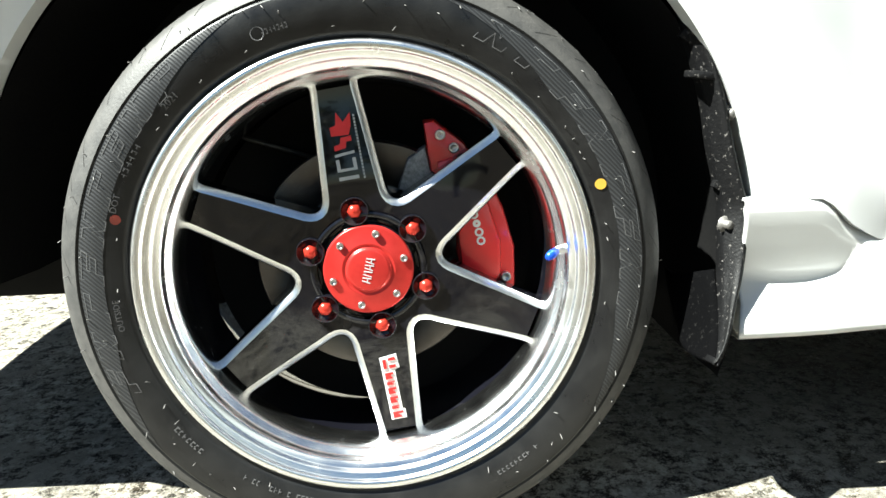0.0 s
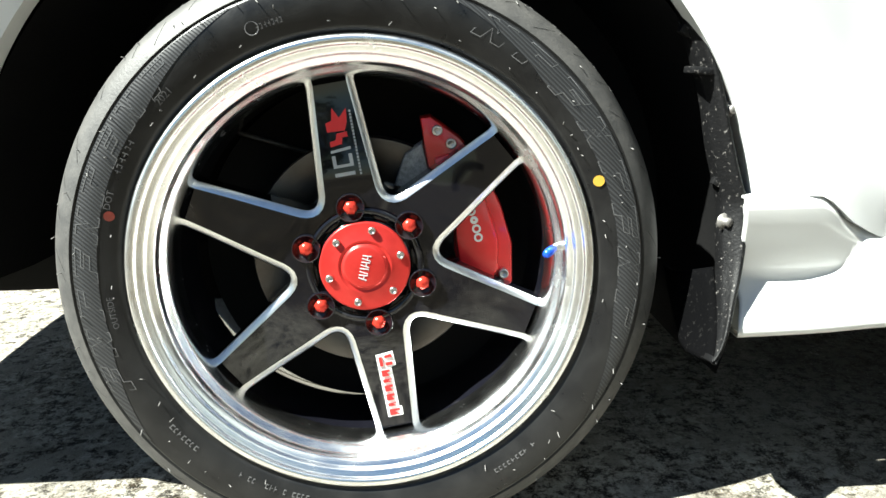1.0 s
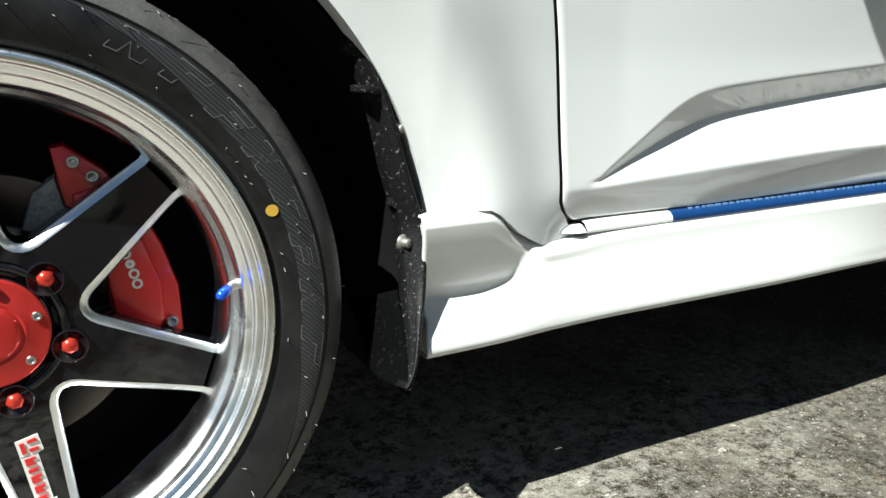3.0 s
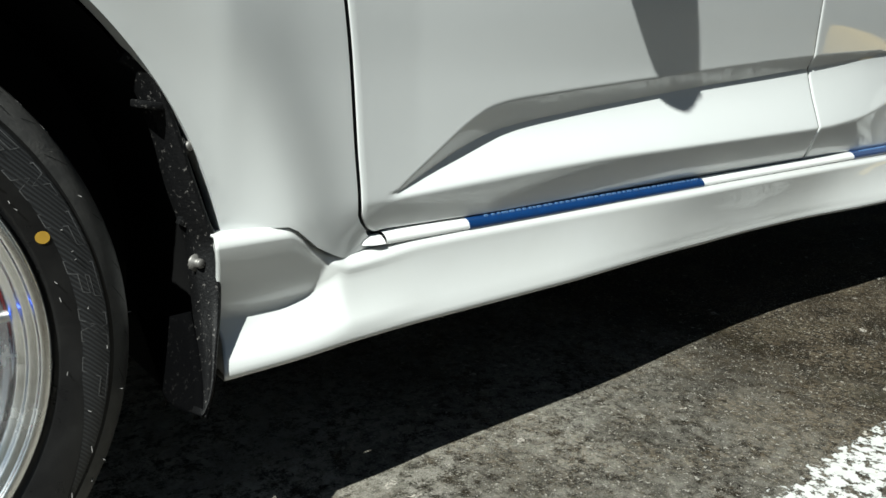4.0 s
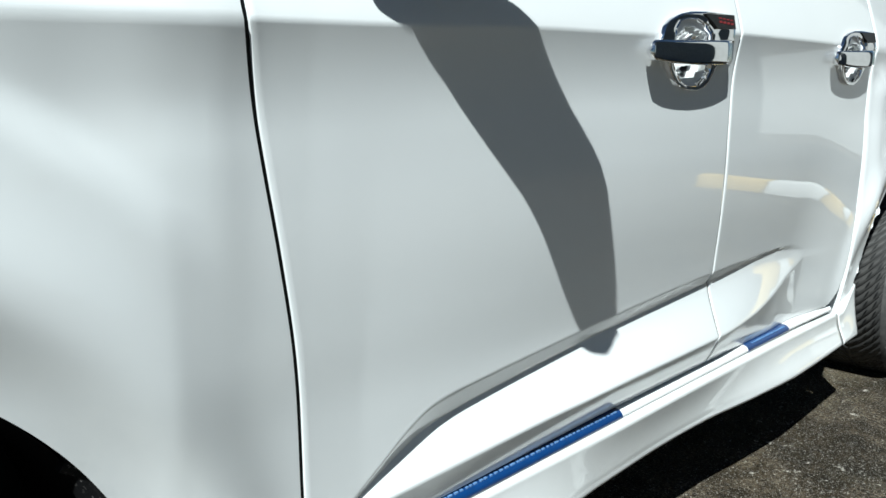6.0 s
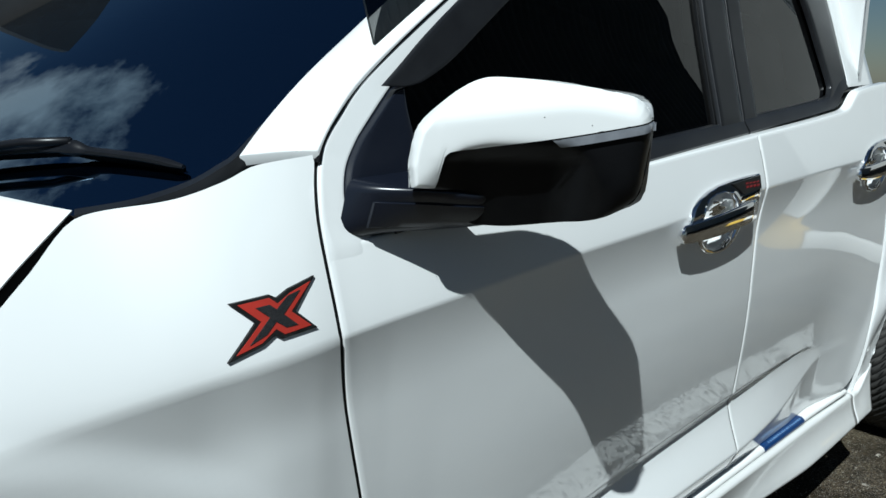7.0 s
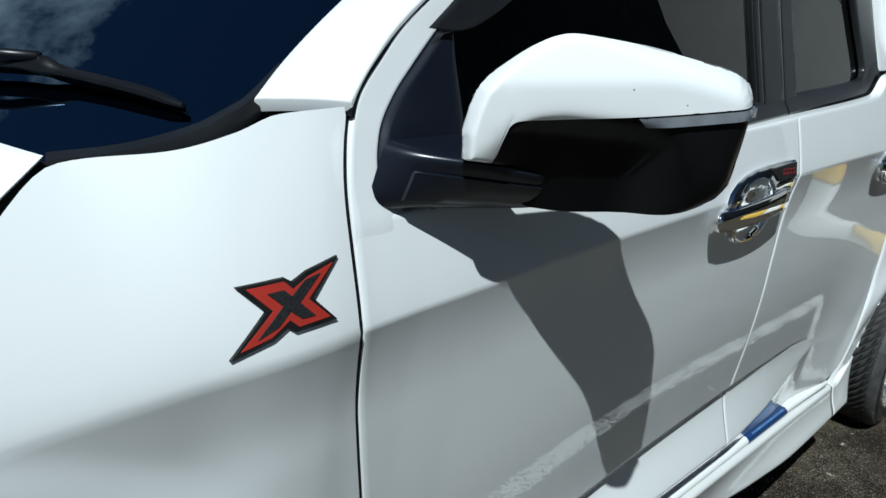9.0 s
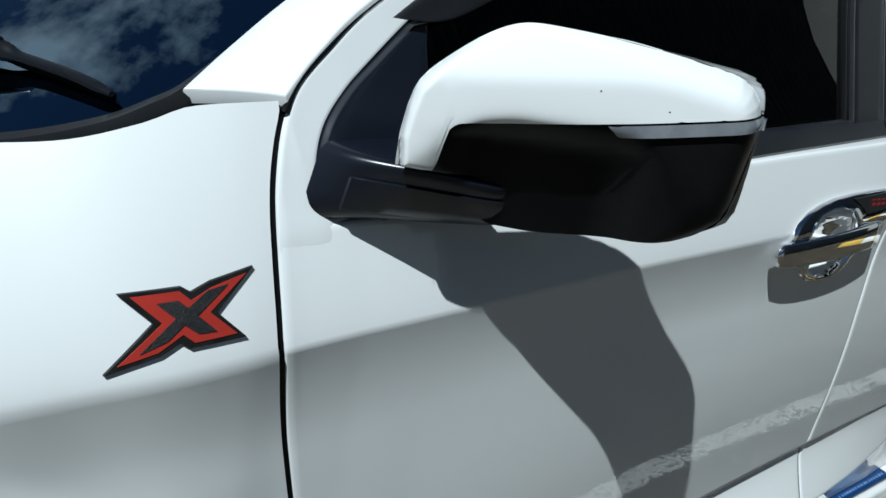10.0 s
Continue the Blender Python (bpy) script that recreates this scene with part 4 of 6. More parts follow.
def build_wheel(name, m, label):
    # polished stepped lip and black barrel
    lip = [(0.2585, -0.028), (0.2605, -0.034), (0.2610, -0.040), (0.2595, -0.0445), (0.2560, -0.0462), (0.2510, -0.0458), (0.2492, -0.0440), (0.2486, -0.0415), (0.2470, -0.0405),
           (0.2425, -0.0395), (0.2400, -0.0375), (0.2390, -0.0345), (0.2375, -0.0335), (0.2330, -0.0315), (0.2305, -0.0285), (0.2295, -0.0240), (0.2275, -0.0205), (0.2235, -0.0165), (0.2200, -0.0110),
           (0.2180, -0.0045), (0.2168, 0.003), (0.2160, 0.012), (0.2150, 0.020)]
    wheel = part(name, lathe(lip, 200), POLISH, truck, label, 1.2)
    wheel.matrix_basis = m
    part("barrel", lathe([(0.2152, 0.019), (0.2145, 0.03), (0.2120, 0.06), (0.2140, 0.19), (0.225, 0.20)], 120), SPOKE, wheel, "gloss black rim barrel")
    # star of six spokes
    win = star_window()
    inner = offset_line(win, 0.0)
    outer = offset_line(win, -0.0085)
    bm = bmesh.new()
    for k in range(6):
        a = STAR_TURN + radians(30 + 60 * k)
        face = []
        for i, p in enumerate(outer):
            side = 1 if i <= len(outer) // 2 else -1
            along = Vector((math.cos(radians(30)), side * math.sin(radians(30))))
            q = along * max(0.056, p.dot(along))
            if q.length < 0.075:
                ang = math.atan2(p.y, p.x)
                g = min(1.0, max(0.0, (0.115 - p.length) / 0.035))
                full = max(-radians(30), min(radians(30), ang * (1 + 0.9 * (1 - g))))
                q = Vector((math.cos(full), math.sin(full))) * 0.056
            face.append([turned(q, spoke_y(q), a), turned(q.lerp(p, 0.5), spoke_y(q.lerp(p, 0.5)), a), turned(p, spoke_y(p), a)])
        grid(face, bm)
        grid([[turned(p, spoke_y(p) + 0.0045, a), turned(p, 0.030, a), turned(p, 0.045, a)] for p in inner], bm)
    bmesh.ops.remove_doubles(bm, verts=bm.verts, dist=0.0012)
    part("spoke_star", bm, SPOKE, wheel, "gloss black six-spoke star", 0.7)
    def hooked(line, r):
        """Rounds the two outer ends of a window's edge towards each other along the rim."""
        out = list(line)
        for first in (True, False):
            p, q = (out[0], out[1]) if first else (out[-1], out[-2])
            d = (p - q).normalized()
            side = Vector((-d.y, d.x))
            if side.y * p.y > 0:
                side = -side
            bend = [p + d * r * math.sin(t) + side * r * (1 - math.cos(t)) for t in (0.4, 0.8, 1.2, 1.5)]
            out = bend[::-1] + out if first else out + bend
        return out

    outer, inner = hooked(outer, 0.0105), hooked(inner, 0.0040)
    edge = bmesh.new()
    grid([[turned(o, spoke_y(o) - 0.0004, 0), turned(o.lerp(i, 0.35), spoke_y(i) + 0.0004, 0), turned(i, spoke_y(i) + 0.0055, 0)] for o, i in zip(outer, inner)], edge)
    me = to_mesh("milled_edge", edge, MILLED)
    for k in range(6):
        put_at(link("milled_edge", me, MILLED, wheel, "bright milled spoke edge"), pose(0, 0, 0, 0, -math.degrees(STAR_TURN) - 30 - 60 * k, 0))
    # hub: recessed ring, lug wells, cap
    part("hub_ring", lathe([(0.0600, 0.001), (0.0565, 0.010), (0.0545, 0.010), (0.0540, 0.000), (0.02, 0.004)], 72), SPOKE, wheel, "black hub ring")
    arc = lathe([(0.0620, -0.0012), (0.0635, -0.0020), (0.0665, -0.0020), (0.0680, -0.0010)], 96)
    part("hub_groove", arc, SPOKE, wheel, "raised black hub ring")
    cap = lathe([(0.0530, 0.004), (0.0530, -0.0035), (0.0522, -0.0048), (0.0505, -0.0052), (0.0330, -0.0052), (0.0318, -0.0060), (0.0300, -0.0060), (0.0290, -0.0050), (0.0270, -0.0050),
                 (0.0258, -0.0070), (0.0245, -0.0085), (0.0225, -0.0090), (0.0005, -0.0094)], 72)
    part("centre_cap", cap, RED_ANOD, wheel, "red anodised centre cap", 0.5)
    bolt = lathe([(0.0005, -0.0020), (0.0022, -0.0020), (0.0026, -0.0042), (0.0040, -0.0042), (0.0045, -0.0030), (0.0045, 0.002)], 14)
    bolt_me = to_mesh("cap_bolt", bolt, STEEL, 0.5)
    nut = lathe([(0.0005, -0.012), (0.0040, -0.012), (0.0075, -0.0095), (0.0098, -0.004), (0.0100, 0.003)], 6)
    nut_me = to_mesh("lug_nut", nut, RED_NUT, 0.3)
    well = lathe([(0.0170, 0.0030), (0.0166, -0.0060), (0.0160, -0.0068), (0.0152, -0.0062), (0.0148, -0.0035), (0.0005, -0.0032)], 32)
    well_me = to_mesh("lug_well", well, SPOKE, 0.6)
    for k in range(6):
        a = LUG_TURN - k * math.pi / 3
        put_at(link("cap_bolt", bolt_me, STEEL, wheel, "small socket-head bolt"), pose(0.0435 * math.cos(a - 0.42), -0.0045, 0.0435 * math.sin(a - 0.42)))
        put_at(link("lug_well", well_me, SPOKE, wheel, "black lug well"), pose(0.0705 * math.cos(a), 0.0015, 0.0705 * math.sin(a)))
        put_at(link("lug_nut", nut_me, RED_NUT, wheel, "red anodised lug nut"), pose(0.0705 * math.cos(a), 0.004, 0.0705 * math.sin(a), 0, 17 * k, 0))
    # cap mark as plain strokes
    bm = bmesh.new()
    for i in range(4):
        z = 0.0118 - 0.0078 * i
        prism([(-0.0052, z + 0.0022), (0.0050, z + 0.0030), (0.0050, z + 0.0018), (-0.0052, z + 0.0010)], -0.0099, -0.0090, bm=bm)
        prism([(-0.0052, z - 0.0012), (0.0050, z - 0.0026), (0.0050, z - 0.0037), (-0.0052, z - 0.0023)], -0.0099, -0.0090, bm=bm)
        if i != 2:
            prism([(0.0005, z + 0.0026), (0.0017, z + 0.0026), (0.0017, z - 0.0024), (0.0005, z - 0.0022)], -0.0099, -0.0090, bm=bm)
    put_at(part("cap_mark", bm, SILVER_INK, wheel, "plain silver mark"), pose(0, 0, 0, 0, 14, 0))
    # valve
    va = radians(4)
    vm = Matrix.Translation((0.222 * math.cos(va), -0.004, 0.222 * math.sin(va))) @ pose(0, 0, 0, 0, -4, 0)
    stem = tube([(0.006, -0.002, 0), (0.001, -0.010, 0), (-0.006, -0.022, 0)], [0.0052, 0.0048, 0.0044], 12)
    put_at(part("valve_stem", stem, STEEL, wheel, "bright valve stem"), vm)
    cap_v = tube([(-0.005, -0.020, 0), (-0.011, -0.030, 0), (-0.0165, -0.040, 0)], [0.0052, 0.0056, 0.0045], 12)
    put_at(part("valve_cap", cap_v, BLUE, wheel, "blue anodised valve cap"), vm)
    put_at(part("valve_base", tube([(0.016, -0.004, 0), (0.010, -0.010, 0)], [0.0068, 0.0060], 12), BLUE, wheel, "blue valve base"), vm)
    build_tyre(wheel)
    return wheel


def side_bulge(r):
    return curve_at([(0.258, -0.034), (0.262, -0.038), (0.266, -0.0425), (0.270, -0.0440), (0.282, -0.0475), (0.295, -0.0490), (0.305, -0.0485), (0.313, -0.0465), (0.3165, -0.0450), (0.324, -0.0410), (0.332, -0.0345), (0.338, -0.0255), (0.3415, -0.0155), (0.343, -0.004)], r)


def on_side(r, a, lift=0.0):
    return (r * math.cos(a), side_bulge(r) - lift, r * math.sin(a))


def ring_text(words, r, mid, size, flip, parent):
    """Raised words along the sidewall at radius r, centred on the angle mid."""
    cu = bpy.data.curves.new("sidewall_letters", "FONT")
    cu.body, cu.size, cu.align_x, cu.align_y = words, size, "CENTER", "CENTER"
    cu.resolution_u = 2
    tmp = new("sidewall_letters", cu)
    me = bpy.data.meshes.new_from_object(tmp.evaluated_get(bpy.context.evaluated_depsgraph_get()))
    bpy.data.objects.remove(tmp)
    for v in me.vertices:
        q, w = v.co.x, v.co.y
        rr = r + (-w if flip else w)
        v.co = on_side(rr, mid + (q if flip else -q) / r, 0.0009)
    me.materials.clear()
    me.materials.append(LETTER)
    link("sidewall_letters", me, LETTER, parent, "raised black sidewall lettering")


def bars(r, a0, a1, h, parent, n, seed, material, name="sidewall_print", label="raised illegible sidewall print"):
    rnd = random.Random(seed)
    bm = bmesh.new()
    step = (a1 - a0) / n
    big = name == "sidewall_mark"
    for i in range(n):
        if rnd.random() < 0.12:
            continue
        s = a0 + i * step
        e = s + step * rnd.uniform(0.45, 0.75)
        lo, hi = r - h / 2, r + h / 2
        kind = rnd.random()
        spans = [(s, e, lo, lo + h * 0.22), (s, e, hi - h * 0.22, hi), (s, s + (e - s) * 0.28, lo, hi)] if kind < 0.6 else [(s, s + (e - s) * 0.3, lo, hi), (s, e, r - h * 0.1, r + h * 0.1)]
        for p, q, l, u in spans:
            bm.faces.new([bm.verts.new(on_side(rr, aa, 0.0008)) for rr, aa in ((l, p), (u, p), (u, q), (l, q))])
        if big:
            part(name, bm, material, parent, label)
            bm = bmesh.new()
    if not big:
        tagged(part(name, bm, material, parent, label), kind="stuff")


OUTLINES = [[(0, 0), (0.25, 1), (1.05, 1), (0.98, 0.72), (0.52, 0.72), (0.34, 0)],
            [(0, 0), (0.25, 1), (0.52, 1), (0.62, 0.45), (0.78, 1), (1.06, 1), (0.82, 0), (0.56, 0), (0.46, 0.55), (0.28, 0)],
            [(0, 0), (0.25, 1), (1.08, 1), (1.0, 0.72), (0.52, 0.72), (0.47, 0.58), (0.92, 0.58), (0.84, 0.32), (0.40, 0.32), (0.32, 0)]]


def marks(parent, a0, a1, n, r0, r1):
    """Large slanted sidewall marks drawn as thin raised outlines."""
    step = (a1 - a0) / n
    for i in range(n):
        bm = bmesh.new()
        shape = OUTLINES[i % 3]
        at = lambda u, v: (a0 + step * (i + 0.82 * (1 - u)), r0 + (r1 - r0) * v)
        pts = [at(u, v) for u, v in shape]
        n_p = len(pts)
        flat = [Vector((p[0] * 0.3, p[1])) for p in pts]
        rims = ([], [])
        for j, p in enumerate(flat):
            d0, d1 = (p - flat[j - 1]).normalized(), (flat[(j + 1) % n_p] - p).normalized()
            m = Vector((-(d0.y + d1.y), d0.x + d1.x)).normalized() * 0.0006
            for rim, sign in zip(rims, (1, -1)):
                q = p + m * sign
                rim.append(bm.verts.new(on_side(q.y, q.x / 0.3, 0.0009)))
        for j in range(n_p):
            k = (j + 1) % n_p
            bm.faces.new((rims[0][j], rims[0][k], rims[1][k], rims[1][j]))
        part("sidewall_mark", bm, LETTER, parent, "large raised outlined sidewall mark")


def settle(ob, wheel):
    """Flattens a tyre's foot on the ground."""
    turn = wheel.matrix_basis
    back = turn.inverted()
    for v in ob.data.vertices:
        w = turn @ v.co
        if w.z < 0.004:
            w.z = 0.004 + 0.05 * (w.z - 0.004)
            v.co = back @ w


def build_tyre(wheel):
    rs = [0.262, 0.2645, 0.267, 0.2685, 0.270, 0.276, 0.282, 0.289, 0.295, 0.301, 0.307, 0.311, 0.3128]
    prof = [(0.257, -0.020), (0.258, -0.034)] + [(r, side_bulge(r)) for r in rs] + [(0.3138, -0.0440), (0.3150, -0.0440)] + [(r, side_bulge(r)) for r in (0.316, 0.320, 0.324, 0.328, 0.332, 0.335, 0.338, 0.340, 0.3415, 0.343)]
    prof += [(0.3435, 0.02), (0.3435, 0.17), (0.340, 0.198), (0.325, 0.218), (0.295, 0.225), (0.262, 0.212)]
    tyre = part("tyre", lathe(prof, 220), RUBBER, wheel, "black low-profile tyre", 0.9)
    settle(tyre, wheel)
    ring = [(r + 0.0003, side_bulge(r) - 0.0003) for r in (0.3165, 0.320, 0.324, 0.328, 0.332, 0.335, 0.338, 0.340, 0.3415, 0.343)]
    settle(part("tyre_shoulder", lathe(ring, 220), SHOULDER_RUBBER, wheel, "dusty grey tyre shoulder", 0.9), wheel)
    # slanted tread bars and shoulder cuts
    bm = bmesh.new()
    n = 66
    for k in range(n):
        a = 2 * math.pi * k / n
        rows = []
        for y, lean in ((-0.014, 0.02), (-0.006, 0.06), (0.02, 0.16), (0.05, 0.26), (0.085, 0.35)):
            r = 0.3428 if y < -0.01 else 0.3440 if y < 0 else 0.3446
            w = 0.084 if y > -0.015 else 0.086
            rows.append([((r - d) * math.cos(a + lean + s), y, (r - d) * math.sin(a + lean + s)) for s, d in ((0, 0.004), (0.0005, 0), (w, 0), (w + 0.0005, 0.004))])
        grid(rows, bm)
        rows = []
        for y, lean in ((0.092, 0.35), (0.13, 0.25), (0.17, 0.12), (0.20, 0.03)):
            r = 0.3446 if y < 0.18 else 0.3410
            rows.append([((r - d) * math.cos(a + lean + s), y, (r - d) * math.sin(a + lean + s)) for s, d in ((0, 0.004), (0.0005, 0), (0.084, 0), (0.0845, 0.004))])
        grid(rows, bm)
    settle(tagged(part("tread", bm, TREAD, wheel, "worn slanted tread bars"), kind="stuff"), wheel)
    cuts = bmesh.new()
    for k in range(44):
        a = 2 * math.pi * k / 44 + 0.03 * math.sin(5 * k)
        long = 0.62 if k % 3 else 1.0
        left, right = [], []
        for u in spread(0, 1, 5):
            r = 0.3425 - 0.0190 * u * long
            aa = a + 0.11 * u * long
            for line, w in ((left, -0.0014), (right, 0.0014)):
                line.append(on_side(r, aa + w, 0.0009))
        grid([left, right], cuts)
    settle(tagged(part("shoulder_cuts", cuts, VOID, wheel, "thin slanted shoulder cuts"), kind="stuff"), wheel)
    # hatched decorative bands and raised letters
    for a0, a1 in ((112, 218), (-38, 72)):
        rows = []
        m = 60
        for i in range(m + 1):
            a = radians(a0 + (a1 - a0) * i / m)
            k = min(1, 4 * i / m, 4 * (m - i) / m)
            rows.append([on_side(0.3122 - 0.026 * k * q, a, 0.0006) for q in (0, 0.35, 0.7, 1)])
        part("hatched_band", grid(rows), HATCH, wheel, "finely hatched sidewall band")
    marks(wheel, radians(129), radians(206), 9, 0.2860, 0.3095)
    marks(wheel, radians(-14), radians(66), 8, 0.2860, 0.3105)
    bars(0.279, radians(236), radians(254), 0.006, wheel, 16, 7, LETTER)
    bars(0.281, radians(216), radians(226), 0.006, wheel, 8, 8, LETTER)
    bars(0.285, radians(300), radians(312), 0.005, wheel, 10, 9, LETTER)
    bars(0.284, radians(104), radians(110), 0.006, wheel, 7, 10, LETTER)
    bars(0.281, radians(146), radians(156), 0.006, wheel, 7, 12, LETTER)
    ring_text("DOT", 0.281, radians(160), 0.010, False, wheel)
    ring_text("2021", 0.281, radians(134), 0.011, False, wheel)
    ring_text("OUTSIDE", 0.277, radians(186), 0.009, False, wheel)
    ring = lathe([(0.0062, -0.0004), (0.0068, -0.0009), (0.0074, -0.0004)], 20)
    a = radians(110.5)
    x, y, z = on_side(0.285, a)
    put_at(part("sidewall_ring", ring, LETTER, wheel, "small raised ring"), pose(x, y, z))
    # balance dots and rubber vent spews
    for a, r, q, mt, lb in ((radians(20), 0.2795, 0.0062, YELLOW_DOT, "yellow paint dot"), (radians(163.5), 0.2775, 0.0055, RED_DOT, "small faded red paint dot")):
        bm = bmesh.new()
        bm.faces.new([bm.verts.new(on_side(r + q * math.cos(t), a + q * math.sin(t) / r, 0.0012)) for t in spread(0, 2 * math.pi, 18)[:-1]])
        part("paint_dot", bm, mt, wheel, lb)
    rnd = random.Random(11)
    bm = bmesh.new()
    for k in range(110):
        a = 2 * math.pi * k / 110 + rnd.uniform(-0.02, 0.02)
        r = rnd.choice((0.2735, 0.296, 0.3095, 0.327, 0.338))
        p = Vector(on_side(r, a, 0.0))
        d = Vector((rnd.uniform(-0.6, 0.6), -1, rnd.uniform(-0.6, 0.6))).normalized()
        tube([p, p + d * rnd.uniform(0.004, 0.009)], 0.00055, 4, bm)
    tagged(part("vent_spew", bm, SPEW, wheel, "thin rubber moulding hairs"), kind="stuff")


def decals(wheel):
    def lay(bm, material, label, turn, lift):
        for v in bm.verts:
            r = Vector((v.co.x, v.co.z))
            v.co.y = spoke_y(r) - lift + (0.003 if v.co.y > 0.002 else 0.0)
        put_at(part("spoke_decal", bm, material, wheel, label), pose(0, 0, 0, 0, turn, 0))

    up, down = 90 - math.degrees(STAR_TURN), 90 - math.degrees(STAR_TURN)
    # upper spoke: silver frame, red strokes, fine silver print
    for pts in ([(-0.013, 0.107), (0.010, 0.107), (0.010, 0.111), (-0.013, 0.111)], [(-0.013, 0.117), (0.010, 0.117), (0.010, 0.120), (-0.013, 0.120)], [(-0.013, 0.120), (-0.009, 0.120), (-0.009, 0.131), (-0.013, 0.131)],
                [(0.006, 0.120), (0.010, 0.120), (0.010, 0.131), (0.006, 0.131)], [(-0.013, 0.134), (0.010, 0.136), (0.010, 0.139), (-0.013, 0.137)]):
        lay(prism(pts, 0, 0.004), SILVER_INK, "plain silver decal stroke", up, 0.0011)
    lay(prism([(-0.012, 0.141), (0.001, 0.143), (0.003, 0.150), (0.009, 0.150), (0.009, 0.156), (-0.003, 0.155), (-0.005, 0.148), (-0.012, 0.147)], 0, 0.004), RED_INK, "plain red decal stroke", up, 0.0012)
    lay(prism([(-0.013, 0.158), (0.007, 0.157), (0.011, 0.166), (0.013, 0.182), (0.003, 0.172), (-0.003, 0.184), (-0.006, 0.170), (-0.013, 0.168)], 0, 0.004), RED_INK, "plain red decal stroke", up, 0.0012)
    bm = bmesh.new()
    for k in range(20):
        z = 0.106 + k * 0.0037
        prism([(0.0150, z), (0.0172, z), (0.0172, z + 0.0024), (0.0150, z + 0.0024)], 0, 0.004, bm=bm)
    for v in bm.verts:
        v.co.y = spoke_y(Vector((v.co.x, v.co.z))) - 0.001 + (0.002 if v.co.y > 0.002 else 0.0)
    tagged(put_at(part("decal_print", bm, SILVER_INK, wheel, "tiny silver print"), pose(0, 0, 0, 0, up, 0)), kind="stuff")
    # lower spoke: red strokes on a white ground
    lay(prism([(-0.009, -0.112), (0.012, -0.110), (0.013, -0.128), (0.006, -0.131), (-0.009, -0.130)], 0, 0.004), WHITE_INK, "white decal ground", down, 0.0010)
    for pts in ([(-0.006, -0.115), (-0.002, -0.115), (-0.002, -0.127), (-0.006, -0.127)], [(0.001, -0.114), (0.009, -0.113), (0.010, -0.117), (0.001, -0.117)], [(0.001, -0.123), (0.009, -0.123), (0.009, -0.127), (0.001, -0.127)]):
        lay(prism(pts, 0, 0.004), RED_INK, "red decal stroke", down, 0.0018)
    z = -0.131
    for k in range(6):
        h = 0.0062 if k in (1, 4) else 0.0102
        w = 0.007 if k < 5 else 0.010
        lay(prism([(-0.009, z), (w, z), (w, z - h - 0.002), (-0.009, z - h - 0.002)], 0, 0.004), WHITE_INK, "white decal ground", down, 0.0010)
        lay(prism([(-0.006, z - 0.002), (w - 0.003, z - 0.002), (w - 0.003, z - h * 0.45), (0.0, z - h * 0.5), (w - 0.004, z - h), (-0.006, z - h)], 0, 0.004), RED_INK, "red decal stroke", down, 0.0018)
        z -= h + 0.0022


front_wheel = build_wheel("front_wheel", pose(0, 0.0, HUB_Z, 0, 0, 2.2), "polished-lip alloy wheel with gloss black spokes")
decals(front_wheel)
build_wheel("rear_wheel", pose(REAR_X + 0.20, -0.045, HUB_Z, 0, 25, 0), "polished-lip alloy wheel with gloss black spokes")


